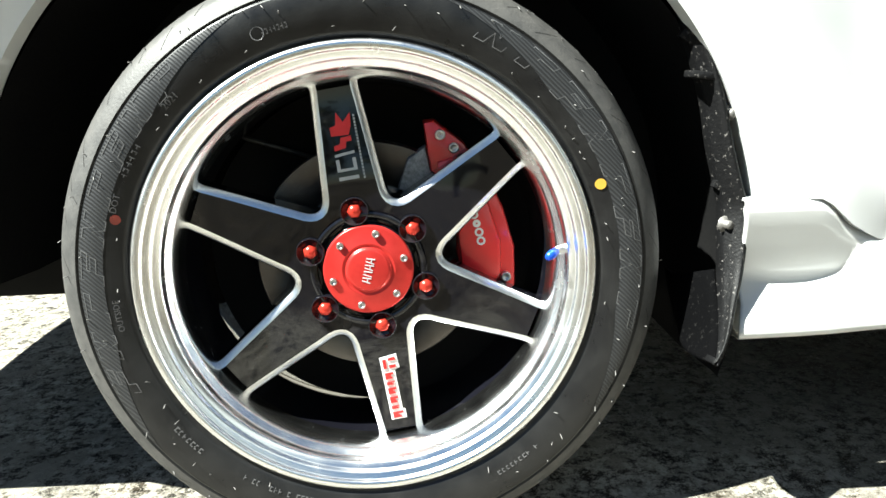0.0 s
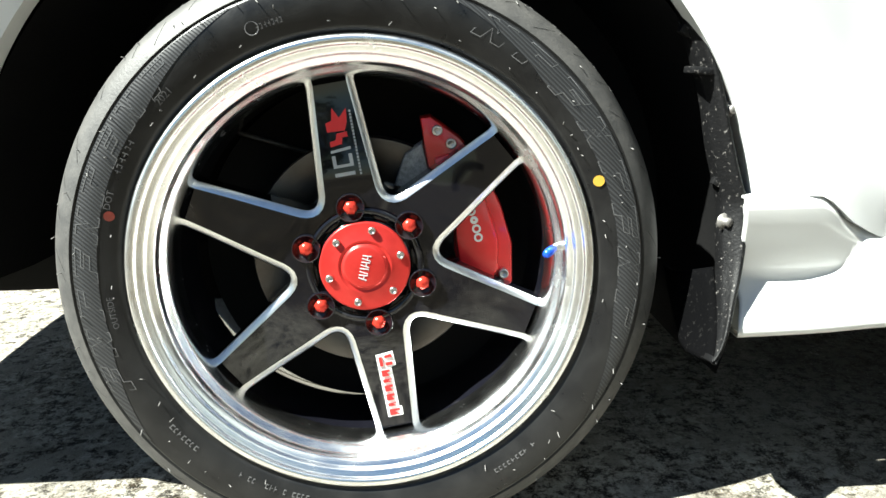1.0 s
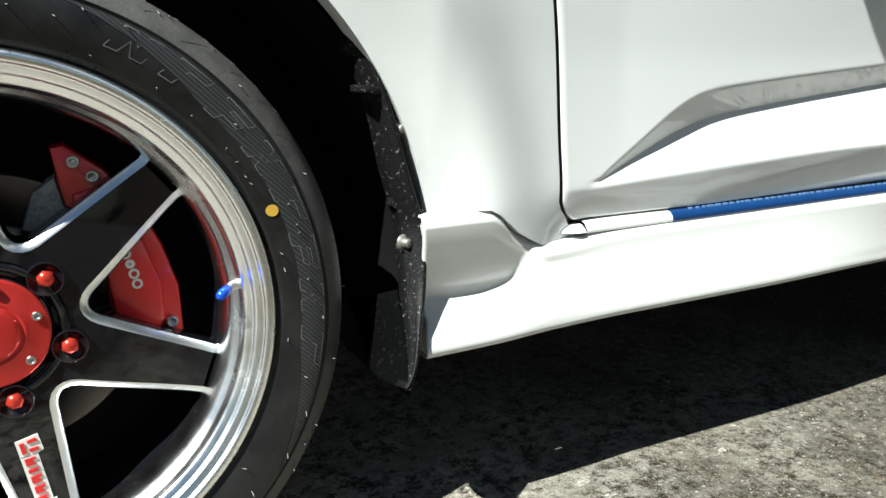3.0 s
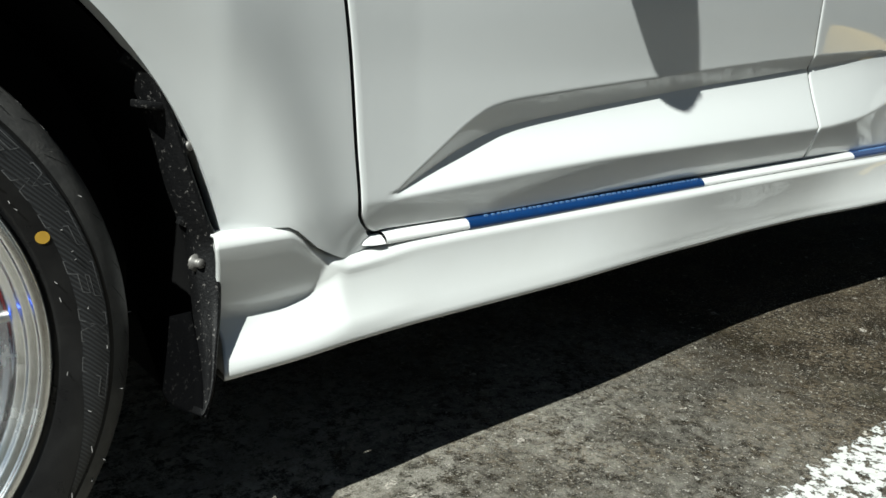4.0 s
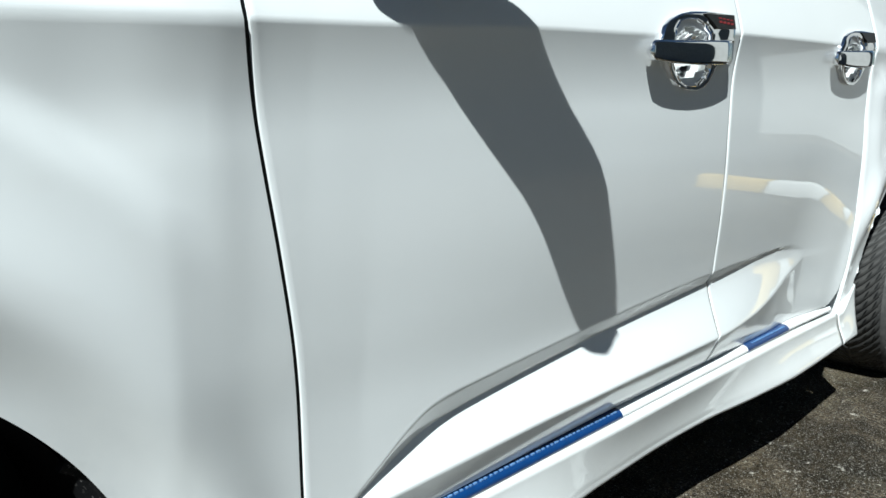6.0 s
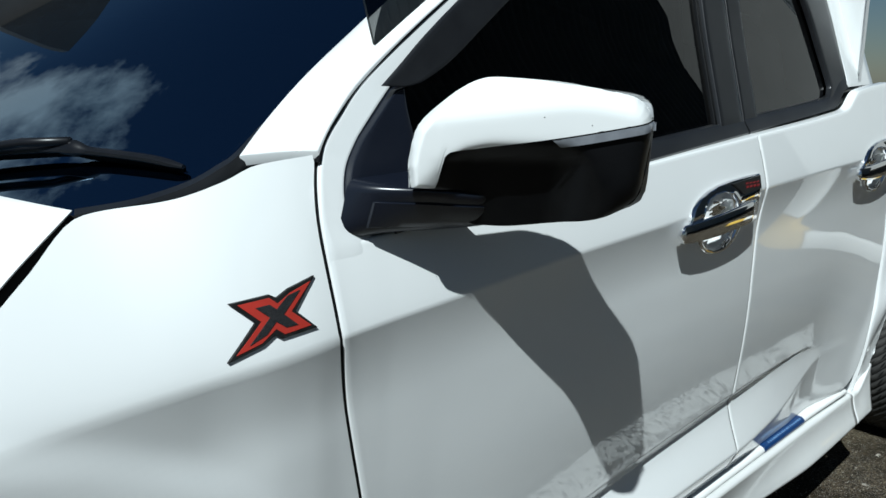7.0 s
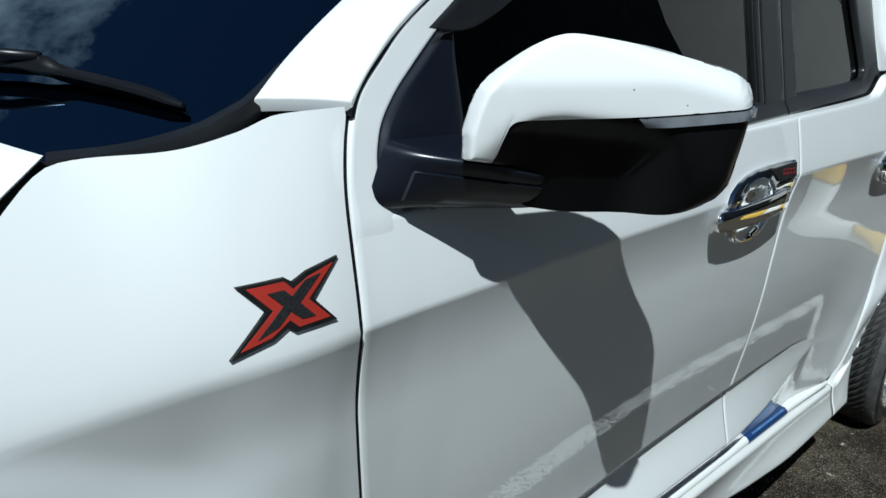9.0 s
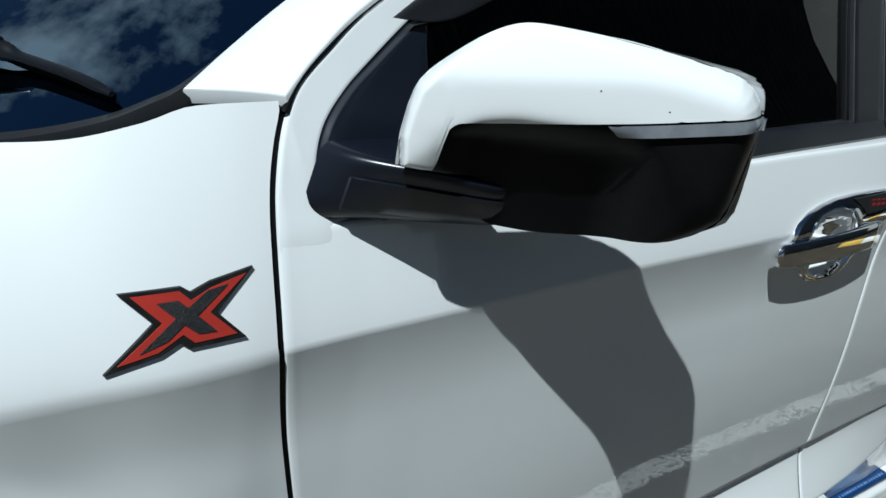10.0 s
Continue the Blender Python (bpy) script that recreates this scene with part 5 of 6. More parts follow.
def build_brake():
    disc = lathe([(0.142, 0.066), (0.1435, 0.069), (0.1435, 0.092), (0.142, 0.095)], 90)
    lathe([(0.142, 0.066), (0.098, 0.066), (0.094, 0.070), (0.088, 0.072), (0.085, 0.050), (0.04, 0.048)], 90, disc)
    d = put_at(part("brake_disc", disc, DISC, truck, "grey steel brake disc"), pose(0, 0, HUB_Z))
    part("dust_shield", lathe([(0.213, 0.120), (0.213, 0.126), (0.03, 0.128)], 60), VOID, d, "black dust shield")
    out = [(0.070, 0.165), (0.083, 0.167), (0.118, 0.140), (0.145, 0.103), (0.165, 0.058), (0.178, 0.010), (0.178, -0.040), (0.170, -0.060), (0.150, -0.052), (0.132, -0.040), (0.112, -0.026), (0.106, 0.002), (0.107, 0.030), (0.094, 0.062), (0.080, 0.092), (0.074, 0.130)]
    cal = put_at(part("brake_caliper", prism(out, 0.046, 0.10, 0.006), RED_PAINT, truck, "glossy red brake caliper"), pose(0, 0, HUB_Z))
    pad = [(0.108, 0.062), (0.128, 0.078), (0.146, 0.066), (0.160, 0.020), (0.160, -0.022), (0.146, -0.040), (0.122, -0.034), (0.112, -0.020), (0.108, 0.02)]
    part("caliper_face", prism(pad, 0.036, 0.05, 0.006), RED_PAINT, cal, "raised red caliper face")
    part("caliper_boss", prism([(0.086, 0.118), (0.108, 0.124), (0.120, 0.108), (0.100, 0.092), (0.084, 0.098)], 0.038, 0.05, 0.004), RED_PAINT, cal, "raised red boss")
    part("caliper_hole", lathe([(0.0060, -0.001), (0.0062, 0.001), (0.006, 0.003), (0.0005, 0.003)], 16), VOID, cal).matrix_basis = pose(0.101, 0.0375, 0.108)
    part("caliper_bracket", prism([(0.036, 0.085), (0.050, 0.122), (0.072, 0.136), (0.080, 0.092), (0.060, 0.078)], 0.052, 0.09, 0.004), CAST, cal, "rough grey cast bracket")
    for x, z in ((0.090, 0.150), (0.106, 0.134), (0.166, -0.027), (0.162, -0.047)):
        bm = lathe([(0.0005, -0.002), (0.003, -0.002), (0.0035, -0.005), (0.0060, -0.005), (0.0064, -0.003), (0.0064, 0.004)], 16)
        put_at(part("caliper_bolt", bm, STEEL, cal, "bright socket bolt"), pose(x, 0.044, z))
    # the mark on the caliper as plain rings and bars
    mark = bmesh.new()
    for k in range(5):
        z = 0.064 - k * 0.0108
        x = 0.1235 + 0.0042 * k - 0.0003 * k * k
        ring = [(0.0054, 0.0), (0.0054, -0.0008), (0.0030, -0.0008), (0.0030, 0.0)] if k not in (0, 2) else [(0.0048, 0.0), (0.0048, -0.0008), (0.0012, -0.0008), (0.0012, 0.0)]
        tmp = lathe(ring, 18)
        bmesh.ops.translate(tmp, vec=(x, 0.0358, z), verts=tmp.verts)
        me = bpy.data.meshes.new("caliper_mark")
        tmp.to_mesh(me)
        tmp.free()
        mark.from_mesh(me)
    part("caliper_mark", mark, WHITE_INK, cal, "plain white rings")
    # upright and arms in the dark behind
    for path, r in (([(-0.17, 0.16, -0.02), (0.0, 0.15, -0.03)], 0.022), ([(-0.135, 0.13, -0.03), (-0.105, 0.12, -0.03)], 0.008), ([(-0.26, 0.12, 0.14), (-0.16, 0.115, 0.15), (-0.05, 0.11, 0.115)], 0.003)):
        put_at(part("suspension_arm", tube(path, r, 10), DUSTY, truck, "dusty black suspension arm"), pose(0, 0, HUB_Z))
    part("rear_brake_drum", lathe([(0.13, 0.06), (0.15, 0.07), (0.15, 0.13), (0.02, 0.06)], 40), CAST, truck, "grey rear brake drum").matrix_basis = pose(REAR_X, 0, HUB_Z)


build_brake()


# ---- windows and pillars ----
def build_glasshouse():
    a = [(0.539, 1.100), (0.5415, 1.13), (0.5485, 1.165), (0.557, 1.19), (0.570, 1.213), (0.599, 1.241), (0.657, 1.288), (0.804, 1.377), (1.0, 1.49), (1.2, 1.59)]
    b = [(0.596, 1.101), (0.584, 1.113), (0.578, 1.142), (0.588, 1.178), (0.612, 1.209), (0.642, 1.236), (0.692, 1.277), (0.780, 1.345), (0.96, 1.455), (1.2, 1.565)]
    fa, fb = finer_line([(0.5395, 1.03), (0.5385, 1.07)] + a, 6), finer_line([(0.64, 1.03), (0.64, 1.07), (0.628, 1.095)] + b[1:], 6)
    rows = []
    for (x0, z0), (x1, z1) in zip(fa, fb):
        row = []
        for k in spread(0, 1, 8):
            x, z = x0 + (x1 - x0) * k, z0 + (z1 - z0) * k
            m = ease(1.10, 1.18, z)
            row.append((x, (side_y(x, z) + 0.0030 - 0.0040 * ease(1.05, 1.10, z) + 0.0060 * ease(0.45, 0.9, k) * (1 - ease(1.095, 1.125, z))) * (1 - m) + tumble(z) * m, z))
        rows.append(row)
    part("window_surround", flange(grid(rows), 0.012, 0.002), PAINT, front_door, "white window surround of the door")
    sa = [(p[0] - 0.0055, p[1] + 0.001) for p in a[3:]]
    sb = [(p[0] - 0.0010, p[1] - 0.001) for p in a[3:]]
    part("pillar_seal", strip(sa, sb, -0.0018, 2, 0.012), BLACK_PLASTIC, front_door, "black door seal along the pillar")
    # black sail that carries the mirror
    a2 = [(0.604, 1.113), (0.590, 1.120), (0.579, 1.142), (0.589, 1.178), (0.613, 1.209), (0.643, 1.235), (0.688, 1.272)]
    b2 = [(0.66, 1.114), (0.68, 1.120), (0.70, 1.14), (0.70, 1.178), (0.70, 1.214), (0.70, 1.248), (0.703, 1.276)]
    part("mirror_sail", strip(a2, b2, -0.012, thick=0.02), SATIN_BLACK, front_door, "black mirror sail panel")
    # front and rear panes
    zs = spread(1.13, 1.60, 10)
    pane = grid([[(x, tumble(z) + 0.012, z) for x in spread(0.69, 1.62, 10)] for z in zs])
    part("window_pane", flange(pane, 0.004, 0), TINTED, front_door, "dark tinted window glass")
    pane = grid([[(x, tumble(z) + 0.012, z) for x in spread(1.70, 2.42, 8)] for z in zs])
    part("window_pane", flange(pane, 0.004, 0), TINTED, rear_door, "dark tinted window glass")
    # belt mouldings
    def belt(x0, x1, h):
        rows = []
        for x in spread(x0, x1, 30):
            z = curve_at(BELT, x)
            rows.append([(x, tumble(z) + 0.010, z - 0.002), (x, tumble(z) - 0.007, z - 0.001), (x, tumble(z) - 0.009, z + 0.004), (x, tumble(z + h) - 0.006, z + h - 0.004), (x, tumble(z + h) - 0.002, z + h), (x, tumble(z + h) + 0.02, z + h + 0.001)])
        return flange(grid(rows), 0.005, 0)
    part("belt_moulding", belt(0.64, 1.660, 0.030), GLOSS_TRIM, front_door, "black belt moulding")
    part("belt_moulding", belt(1.668, 2.34, 0.030), GLOSS_TRIM, rear_door, "black belt moulding")
    # pillars
    part("pillar_trim", strip([(1.555, 1.195), (1.60, 1.44), (1.63, 1.58)], [(1.656, 1.20), (1.705, 1.44), (1.735, 1.58)], -0.004), GLOSS_TRIM, front_door, "black pillar trim")
    part("pillar_trim", strip([(1.664, 1.20), (1.713, 1.44), (1.743, 1.58)], [(1.735, 1.21), (1.782, 1.44), (1.81, 1.58)], -0.003), GLOSS_TRIM, rear_door, "black pillar trim")
    part("window_seal", strip([(1.545, 1.195), (1.590, 1.44), (1.62, 1.58)], [(1.556, 1.195), (1.602, 1.44), (1.632, 1.58)], 0.004), BLACK_PLASTIC, front_door, "black window seal")
    part("pillar_trim", strip([(2.19, 1.250), (2.215, 1.27), (2.225, 1.30), (2.20, 1.44), (2.15, 1.58)], [(2.30, 1.272), (2.345, 1.285), (2.36, 1.31), (2.36, 1.44), (2.34, 1.58)], -0.004), GLOSS_TRIM, rear_door, "black pillar trim")
    # cab wall behind the rear door glass
    part("rear_pillar", strip([(2.345, 1.280), (2.37, 1.31), (2.37, 1.44), (2.35, 1.60)], [(2.58, 1.29), (2.58, 1.31), (2.57, 1.44), (2.54, 1.60)], -0.002), PAINT, truck, "white rear cab pillar")
    # wind deflector along the front edge of the side window
    a3 = [(0.662, 1.2765), (0.70, 1.302), (0.763, 1.345), (0.86, 1.405), (1.02, 1.495), (1.25, 1.585)]
    b3 = [(0.697, 1.2755), (0.735, 1.284), (0.800, 1.314), (0.905, 1.376), (1.06, 1.465), (1.25, 1.535)]
    part("wind_deflector", strip(a3, b3, -0.020, thick=0.006), GLOSS_TRIM, front_door, "smoked black wind deflector")
    # A-pillar outer panel
    outer = [(0.553, 0.013, 1.2045), (0.588, 0.028, 1.240), (0.648, 0.046, 1.290), (0.797, 0.083, 1.379), (1.0, 0.122, 1.492), (1.22, 0.165, 1.60)]
    mid = [(0.525, 0.040, 1.204), (0.570, 0.060, 1.250), (0.640, 0.076, 1.302), (0.780, 0.110, 1.388), (0.98, 0.15, 1.503), (1.20, 0.20, 1.61)]
    inner = [(0.488, 0.075, 1.196), (0.540, 0.098, 1.235), (0.610, 0.112, 1.290), (0.735, 0.150, 1.366), (0.93, 0.20, 1.49), (1.16, 0.26, 1.605)]
    rows = []
    for o, m, i in zip(finer_line(outer, 5), finer_line(mid, 5), finer_line(inner, 5)):
        rows.append([(1 - k) ** 2 * o + 2 * k * (1 - k) * (m + (m - (o + i) / 2) * 0.1) + k * k * i for k in spread(0, 1, 8)])
    part("windscreen_pillar", flange(grid(rows), 0.014, 0.002, (0.45, 0.1, -0.9)), PAINT, truck, "white windscreen pillar")
    # windscreen
    rows = []
    for k in spread(-0.12, 1, 16):
        row = []
        for y in spread(0.085, 1.655, 24):
            q = ((y - 0.87) / 0.785) ** 2 * (1.0 if y < 0.87 else 0.25)
            lift = k * (0.49 - 0.03 * q)
            squeeze = 1 - 0.16 * k
            row.append((0.265 + 0.195 * q + lift * 1.62, 0.87 + (y - 0.87) * squeeze, 1.125 + 0.050 * q + lift - 0.02 * k * k))
        rows.append(row)
    part("windscreen", flange(grid(rows), 0.005, 0, (0.5, 0, -0.87)), WINDSCREEN, truck, "dark blue-reflecting windscreen")
    # black moulding between fender and glass, and the cowl
    rows = []
    for x, y, z in finer_line([(0.300, 0.068, 1.148), (0.36, 0.066, 1.153), (0.42, 0.067, 1.166), (0.46, 0.070, 1.182), (0.485, 0.076, 1.193), (0.53, 0.092, 1.222)], 4):
        rows.append([(x, y - 0.006, z - 0.01), (x, y, z + 0.001), (x + 0.006, y + 0.014, z + 0.004), (x + 0.012, y + 0.03, z - 0.004)])
    part("screen_moulding", flange(grid(rows), 0.01, 0, (0, 0, -1)), GLOSS_TRIM, truck, "black windscreen edge moulding")
    rows = []
    for y in spread(0.075, 1.665, 24):
        q = ((y - 0.87) / 0.795) ** 2
        rows.append([(0.165 + 0.08 * q, y, 1.090), (0.20 + 0.10 * q, y, 1.080), (0.24 + 0.15 * q, y, 1.085 + 0.02 * q)])
    part("cowl", flange(grid(rows), 0.02, 0, (0, 0, -1)), FRIT, truck, "black plastic cowl below the windscreen")
    # hood with side edges wrapped over the fender
    rows = []
    edge = [(0.293, 1.157), (0.231, 1.115), (0.169, 1.068), (0.097, 1.021), (-0.01, 0.994), (-0.3, 0.975), (-0.86, 0.905)]
    edge = finer_line([(x, side_y(x, z - 0.004) + 0.001, z) for x, z in edge], 6)
    for i, seam in enumerate(edge):
        k = i / (len(edge) - 1)
        row = []
        for s in spread(0, 1, 60):
            s = 0.5 - 0.5 * math.copysign(abs(2 * s - 1) ** 0.7, 1 - 2 * s)
            y = seam.y + s * 2 * (0.87 - seam.y)
            c = 1 - abs(2 * s - 1)
            bulge = 1 - (1 - min(1, c / 0.55)) ** 2.6
            crown_z = 1.168 - 0.10 * max(0, 0.294 - seam.x) ** 1.6
            row.append((seam.x - 0.095 * bulge * ease(-0.7, 0.294, seam.x), y, seam.z + max(0.004, crown_z - seam.z) * bulge + 0.02 * c * (1 - k)))
        rows.append(row)
    seal = []
    for p in edge:
        seal.append([(p.x + 0.016, p.y + 0.006, p.z - 0.012), (p.x - 0.006, p.y + 0.012, p.z - 0.004)])
    part("hood_seal", flange(grid(seal), 0.004, 0, (0, 0, -1)), VOID, truck, "black gap seal beside the hood")
    part("hood", flange(grid(rows), 0.004, 0.001, (0, 0.4, -0.6)), PAINT, truck, "white engine hood")
    # roof and back wall of the cab
    rows = []
    for x in spread(1.03, 2.42, 14):
        rows.append([(x, 0.16 + (1.58 - 0.16) * s - 0.0, 1.595 + 0.045 * (1 - (2 * s - 1) ** 4) * min(1, (x - 0.9) / 0.2)) for s in spread(0, 1, 16)])
    part("roof", flange(grid(rows), 0.03, 0.005, (0, 0, -1)), PAINT, truck, "white cab roof")
    bm = grid([[(2.44 + 0.12 * (1.6 - z), y, z) for y in spread(0.05, 1.69, 8)] for z in spread(1.05, 1.62, 6)])
    part("cab_back", flange(bm, 0.02, 0, (-1, 0, 0)), PAINT, truck, "white rear cab wall")
    # dark cabin: dash, seats, far side
    bm = box(0.50, 0.85, 0.12, 1.62, 1.0, 1.15, 0.03)
    part("dashboard", bm, INTERIOR, truck, "black dashboard")
    part("cabin_side", box(0.7, 2.4, 1.62, 1.68, 1.1, 1.6), INTERIOR, truck, "dark far side of the cabin")
    for x in (1.25, 2.05):
        for y in (0.30, 0.98):
            bm = box(x, x + 0.14, y, y + 0.46, 0.95, 1.36, 0.05)
            box(x + 0.03, x + 0.12, y + 0.10, y + 0.36, 1.38, 1.54, 0.03, bm)
            part("seat_back", bm, INTERIOR, truck, "black seat back with headrest")
    bm = tube([(0.69 + 0.10 * math.cos(a), 1.24 + 0.17 * math.sin(a), 1.24 + 0.13 * math.cos(a)) for a in spread(0, 2 * math.pi, 30)], 0.014, 8)
    part("steering_wheel", bm, INTERIOR, truck, "black steering wheel")
    # wipers: arm, blade body and rubber lip
    for dx, dy, dz in ((0.0, 0.0, 0.0), (-0.072, 0.487, -0.008)):
        line = finer_line([(0.300, 0.530, 1.160), (0.345, 0.425, 1.174), (0.378, 0.345, 1.184), (0.392, 0.305, 1.188), (0.402, 0.280, 1.186), (0.415, 0.235, 1.186), (0.432, 0.170, 1.185), (0.444, 0.122, 1.181)], 4)
        rows = []
        n = len(line) - 1
        for i, p in enumerate(line):
            k = i / n
            wide = 0.0075 + 0.0035 * math.exp(-((k - 0.42) / 0.10) ** 2) - 0.004 * ease(0.93, 1.0, k)
            tall = 0.0050 + 0.0050 * math.exp(-((k - 0.42) / 0.09) ** 2) - 0.0025 * ease(0.9, 1.0, k)
            o = p + Vector((dx, dy, dz))
            rows.append([o + Vector((-0.85 * wide * u, -0.4 * wide * u, tall * v)) for u, v in ((1.0, -0.6), (0.95, 0.1), (0.55, 0.75), (0.0, 1.0), (-0.5, 0.7), (-0.9, 0.0), (-0.8, -0.9), (0.3, -1.0))])
        bm = grid(rows, ring=True)
        bm.verts.ensure_lookup_table()
        bm.faces.new(list(bm.verts[-8:]))
        bm.faces.new(list(bm.verts[:8])[::-1])
        bmesh.ops.recalc_face_normals(bm, faces=bm.faces)
        wiper = part("wiper", bm, WIPER_BLACK, truck, "black windscreen wiper")
        rows = [[p + Vector((dx, dy, dz)), p + Vector((dx + 0.002, dy + 0.004, dz - 0.012)), p + Vector((dx + 0.005, dy + 0.005, dz - 0.012)), p + Vector((dx + 0.005, dy + 0.003, dz))] for p in line]
        part("wiper_rubber", grid(rows), BLADE, wiper, "black wiper rubber")
        arm = tube([(0.265 + dx, 0.60 + dy, 1.150 + dz), (0.310 + dx, 0.470 + dy, 1.172 + dz), (0.352 + dx, 0.375 + dy, 1.190 + dz), (0.388 + dx, 0.310 + dy, 1.196 + dz)], [0.007, 0.0065, 0.006, 0.0055], 10)
        part("wiper_arm", arm, WIPER_BLACK, wiper, "black wiper arm")


build_glasshouse()


# ---- mirror ----
M_O, M_U, M_N = Vector((0.64, -0.10, 0)), Vector((0.8, -0.6, 0)), Vector((-0.6, -0.8, 0))
M_TOP = [(-0.0375, 1.195), (-0.034, 1.218), (-0.029, 1.236), (-0.018, 1.250), (-0.004, 1.262), (0.012, 1.275), (0.030, 1.286), (0.044, 1.2915), (0.056, 1.2932), (0.105, 1.2915), (0.17, 1.2845), (0.205, 1.279), (0.222, 1.275), (0.233, 1.268), (0.2405, 1.258), (0.2430, 1.250)]
M_LINE = [(-0.0375, 1.170), (-0.007, 1.170), (-0.003, 1.188), (0.001, 1.206), (0.008, 1.2115), (0.038, 1.2155), (0.136, 1.2300), (0.243, 1.2495)]
M_LOW = [(-0.034, 1.168), (0.030, 1.164), (0.035, 1.157), (0.039, 1.128), (0.045, 1.119), (0.062, 1.117), (0.086, 1.116), (0.114, 1.1178), (0.142, 1.121), (0.165, 1.1262), (0.19, 1.133), (0.207, 1.1395), (0.222, 1.148), (0.234, 1.158), (0.2395, 1.174), (0.2455, 1.225), (0.2465, 1.246)]
M_BACK = [(-0.0375, 0.0), (-0.01, -0.012), (0.03, -0.036), (0.06, -0.041), (0.13, -0.041), (0.15, -0.034), (0.17, -0.014), (0.19, 0.0), (0.205, 0.006), (0.25, 0.006)]
M_FOOT = [(-0.04, 1.117), (0.12, 1.117), (0.165, 1.124), (0.207, 1.137), (0.235, 1.156), (0.25, 1.168)]


def mirror_point(s, z, n):
    return M_O + M_U * s + M_N * n + Vector((0, 0, z))


M_EDGE = [Vector(p) for p in M_TOP] + [Vector((0.2465, 1.246))] + [Vector(p) for p in reversed(M_LOW)]


def mirror_edge(s, z):
    """How far a point of the mirror's outline face lies from its edge."""
    p = Vector((s, z))
    best = 1.0
    for a, b in zip(M_EDGE, M_EDGE[1:] + M_EDGE[:1]):
        d = b - a
        t = max(0.0, min(1.0, (p - a).dot(d) / max(1e-9, d.dot(d))))
        best = min(best, (p - a - d * t).length)
    return best


def mirror_height(s, z):
    """Flat upright face with a round edge, and a roof that slopes back above a soft crease."""
    k = min(1.0, mirror_edge(s, z) / (0.009 + 0.022 * ease(-0.012, 0.05, s)))
    face = 0.022 * (1 - (1 - k) ** 2.4)
    over = z - 1.238 - 0.125 * (s + 0.03)
    roof = 0.0235 - 0.42 * 0.5 * (over + math.sqrt(over * over + 1.6e-5))
    return max(0.0, 0.5 * (face + roof - math.sqrt((face - roof) ** 2 + 4e-6)))


def shell(low, high, s0, s1, lift, nu=70, nv=26, depth=0.885):
    bm = bmesh.new()
    for back in (False, True):
        rows = []
        for i in range(nu + 1):
            q = i / nu
            q = q - 0.108 * math.sin(2 * math.pi * q)
            s = s0 + (s1 - s0) * q
            lo, hi = low(s), high(s)
            row = []
            for j in range(nv + 1):
                v = j / nv
                v = v - 0.10 * math.sin(2 * math.pi * v)
                z = lo + (hi - lo) * v
                h = mirror_height(s, z)
                core = min(1.0, mirror_edge(s, z) / 0.009)
                # the face leans back towards its lower edge
                lean = curve_at(M_BACK, s) + 0.45 * (z - curve_at(M_FOOT, s)) + 0.7 * max(0.0, z - 1.20)
                rim = 0.5 * (lean - math.sqrt(lean * lean + 3e-5))
                n = 0.5 * (h + lean - math.sqrt((h - lean) ** 2 + 3e-5))
                if back:
                    p = mirror_point(s, z, rim)
                    p.x += max(0.0, min(depth, 0.79 - 1.3 * (p.y + 0.116), 0.842 + 0.9 * (p.y + 0.25)) - p.x) * core
                    row.append(p)
                else:
                    row.append(mirror_point(s, z, n + lift))
            rows.append(row)
        grid(rows, bm)
    bmesh.ops.remove_doubles(bm, verts=bm.verts, dist=0.0006)
    bmesh.ops.recalc_face_normals(bm, faces=bm.faces)
    return bm


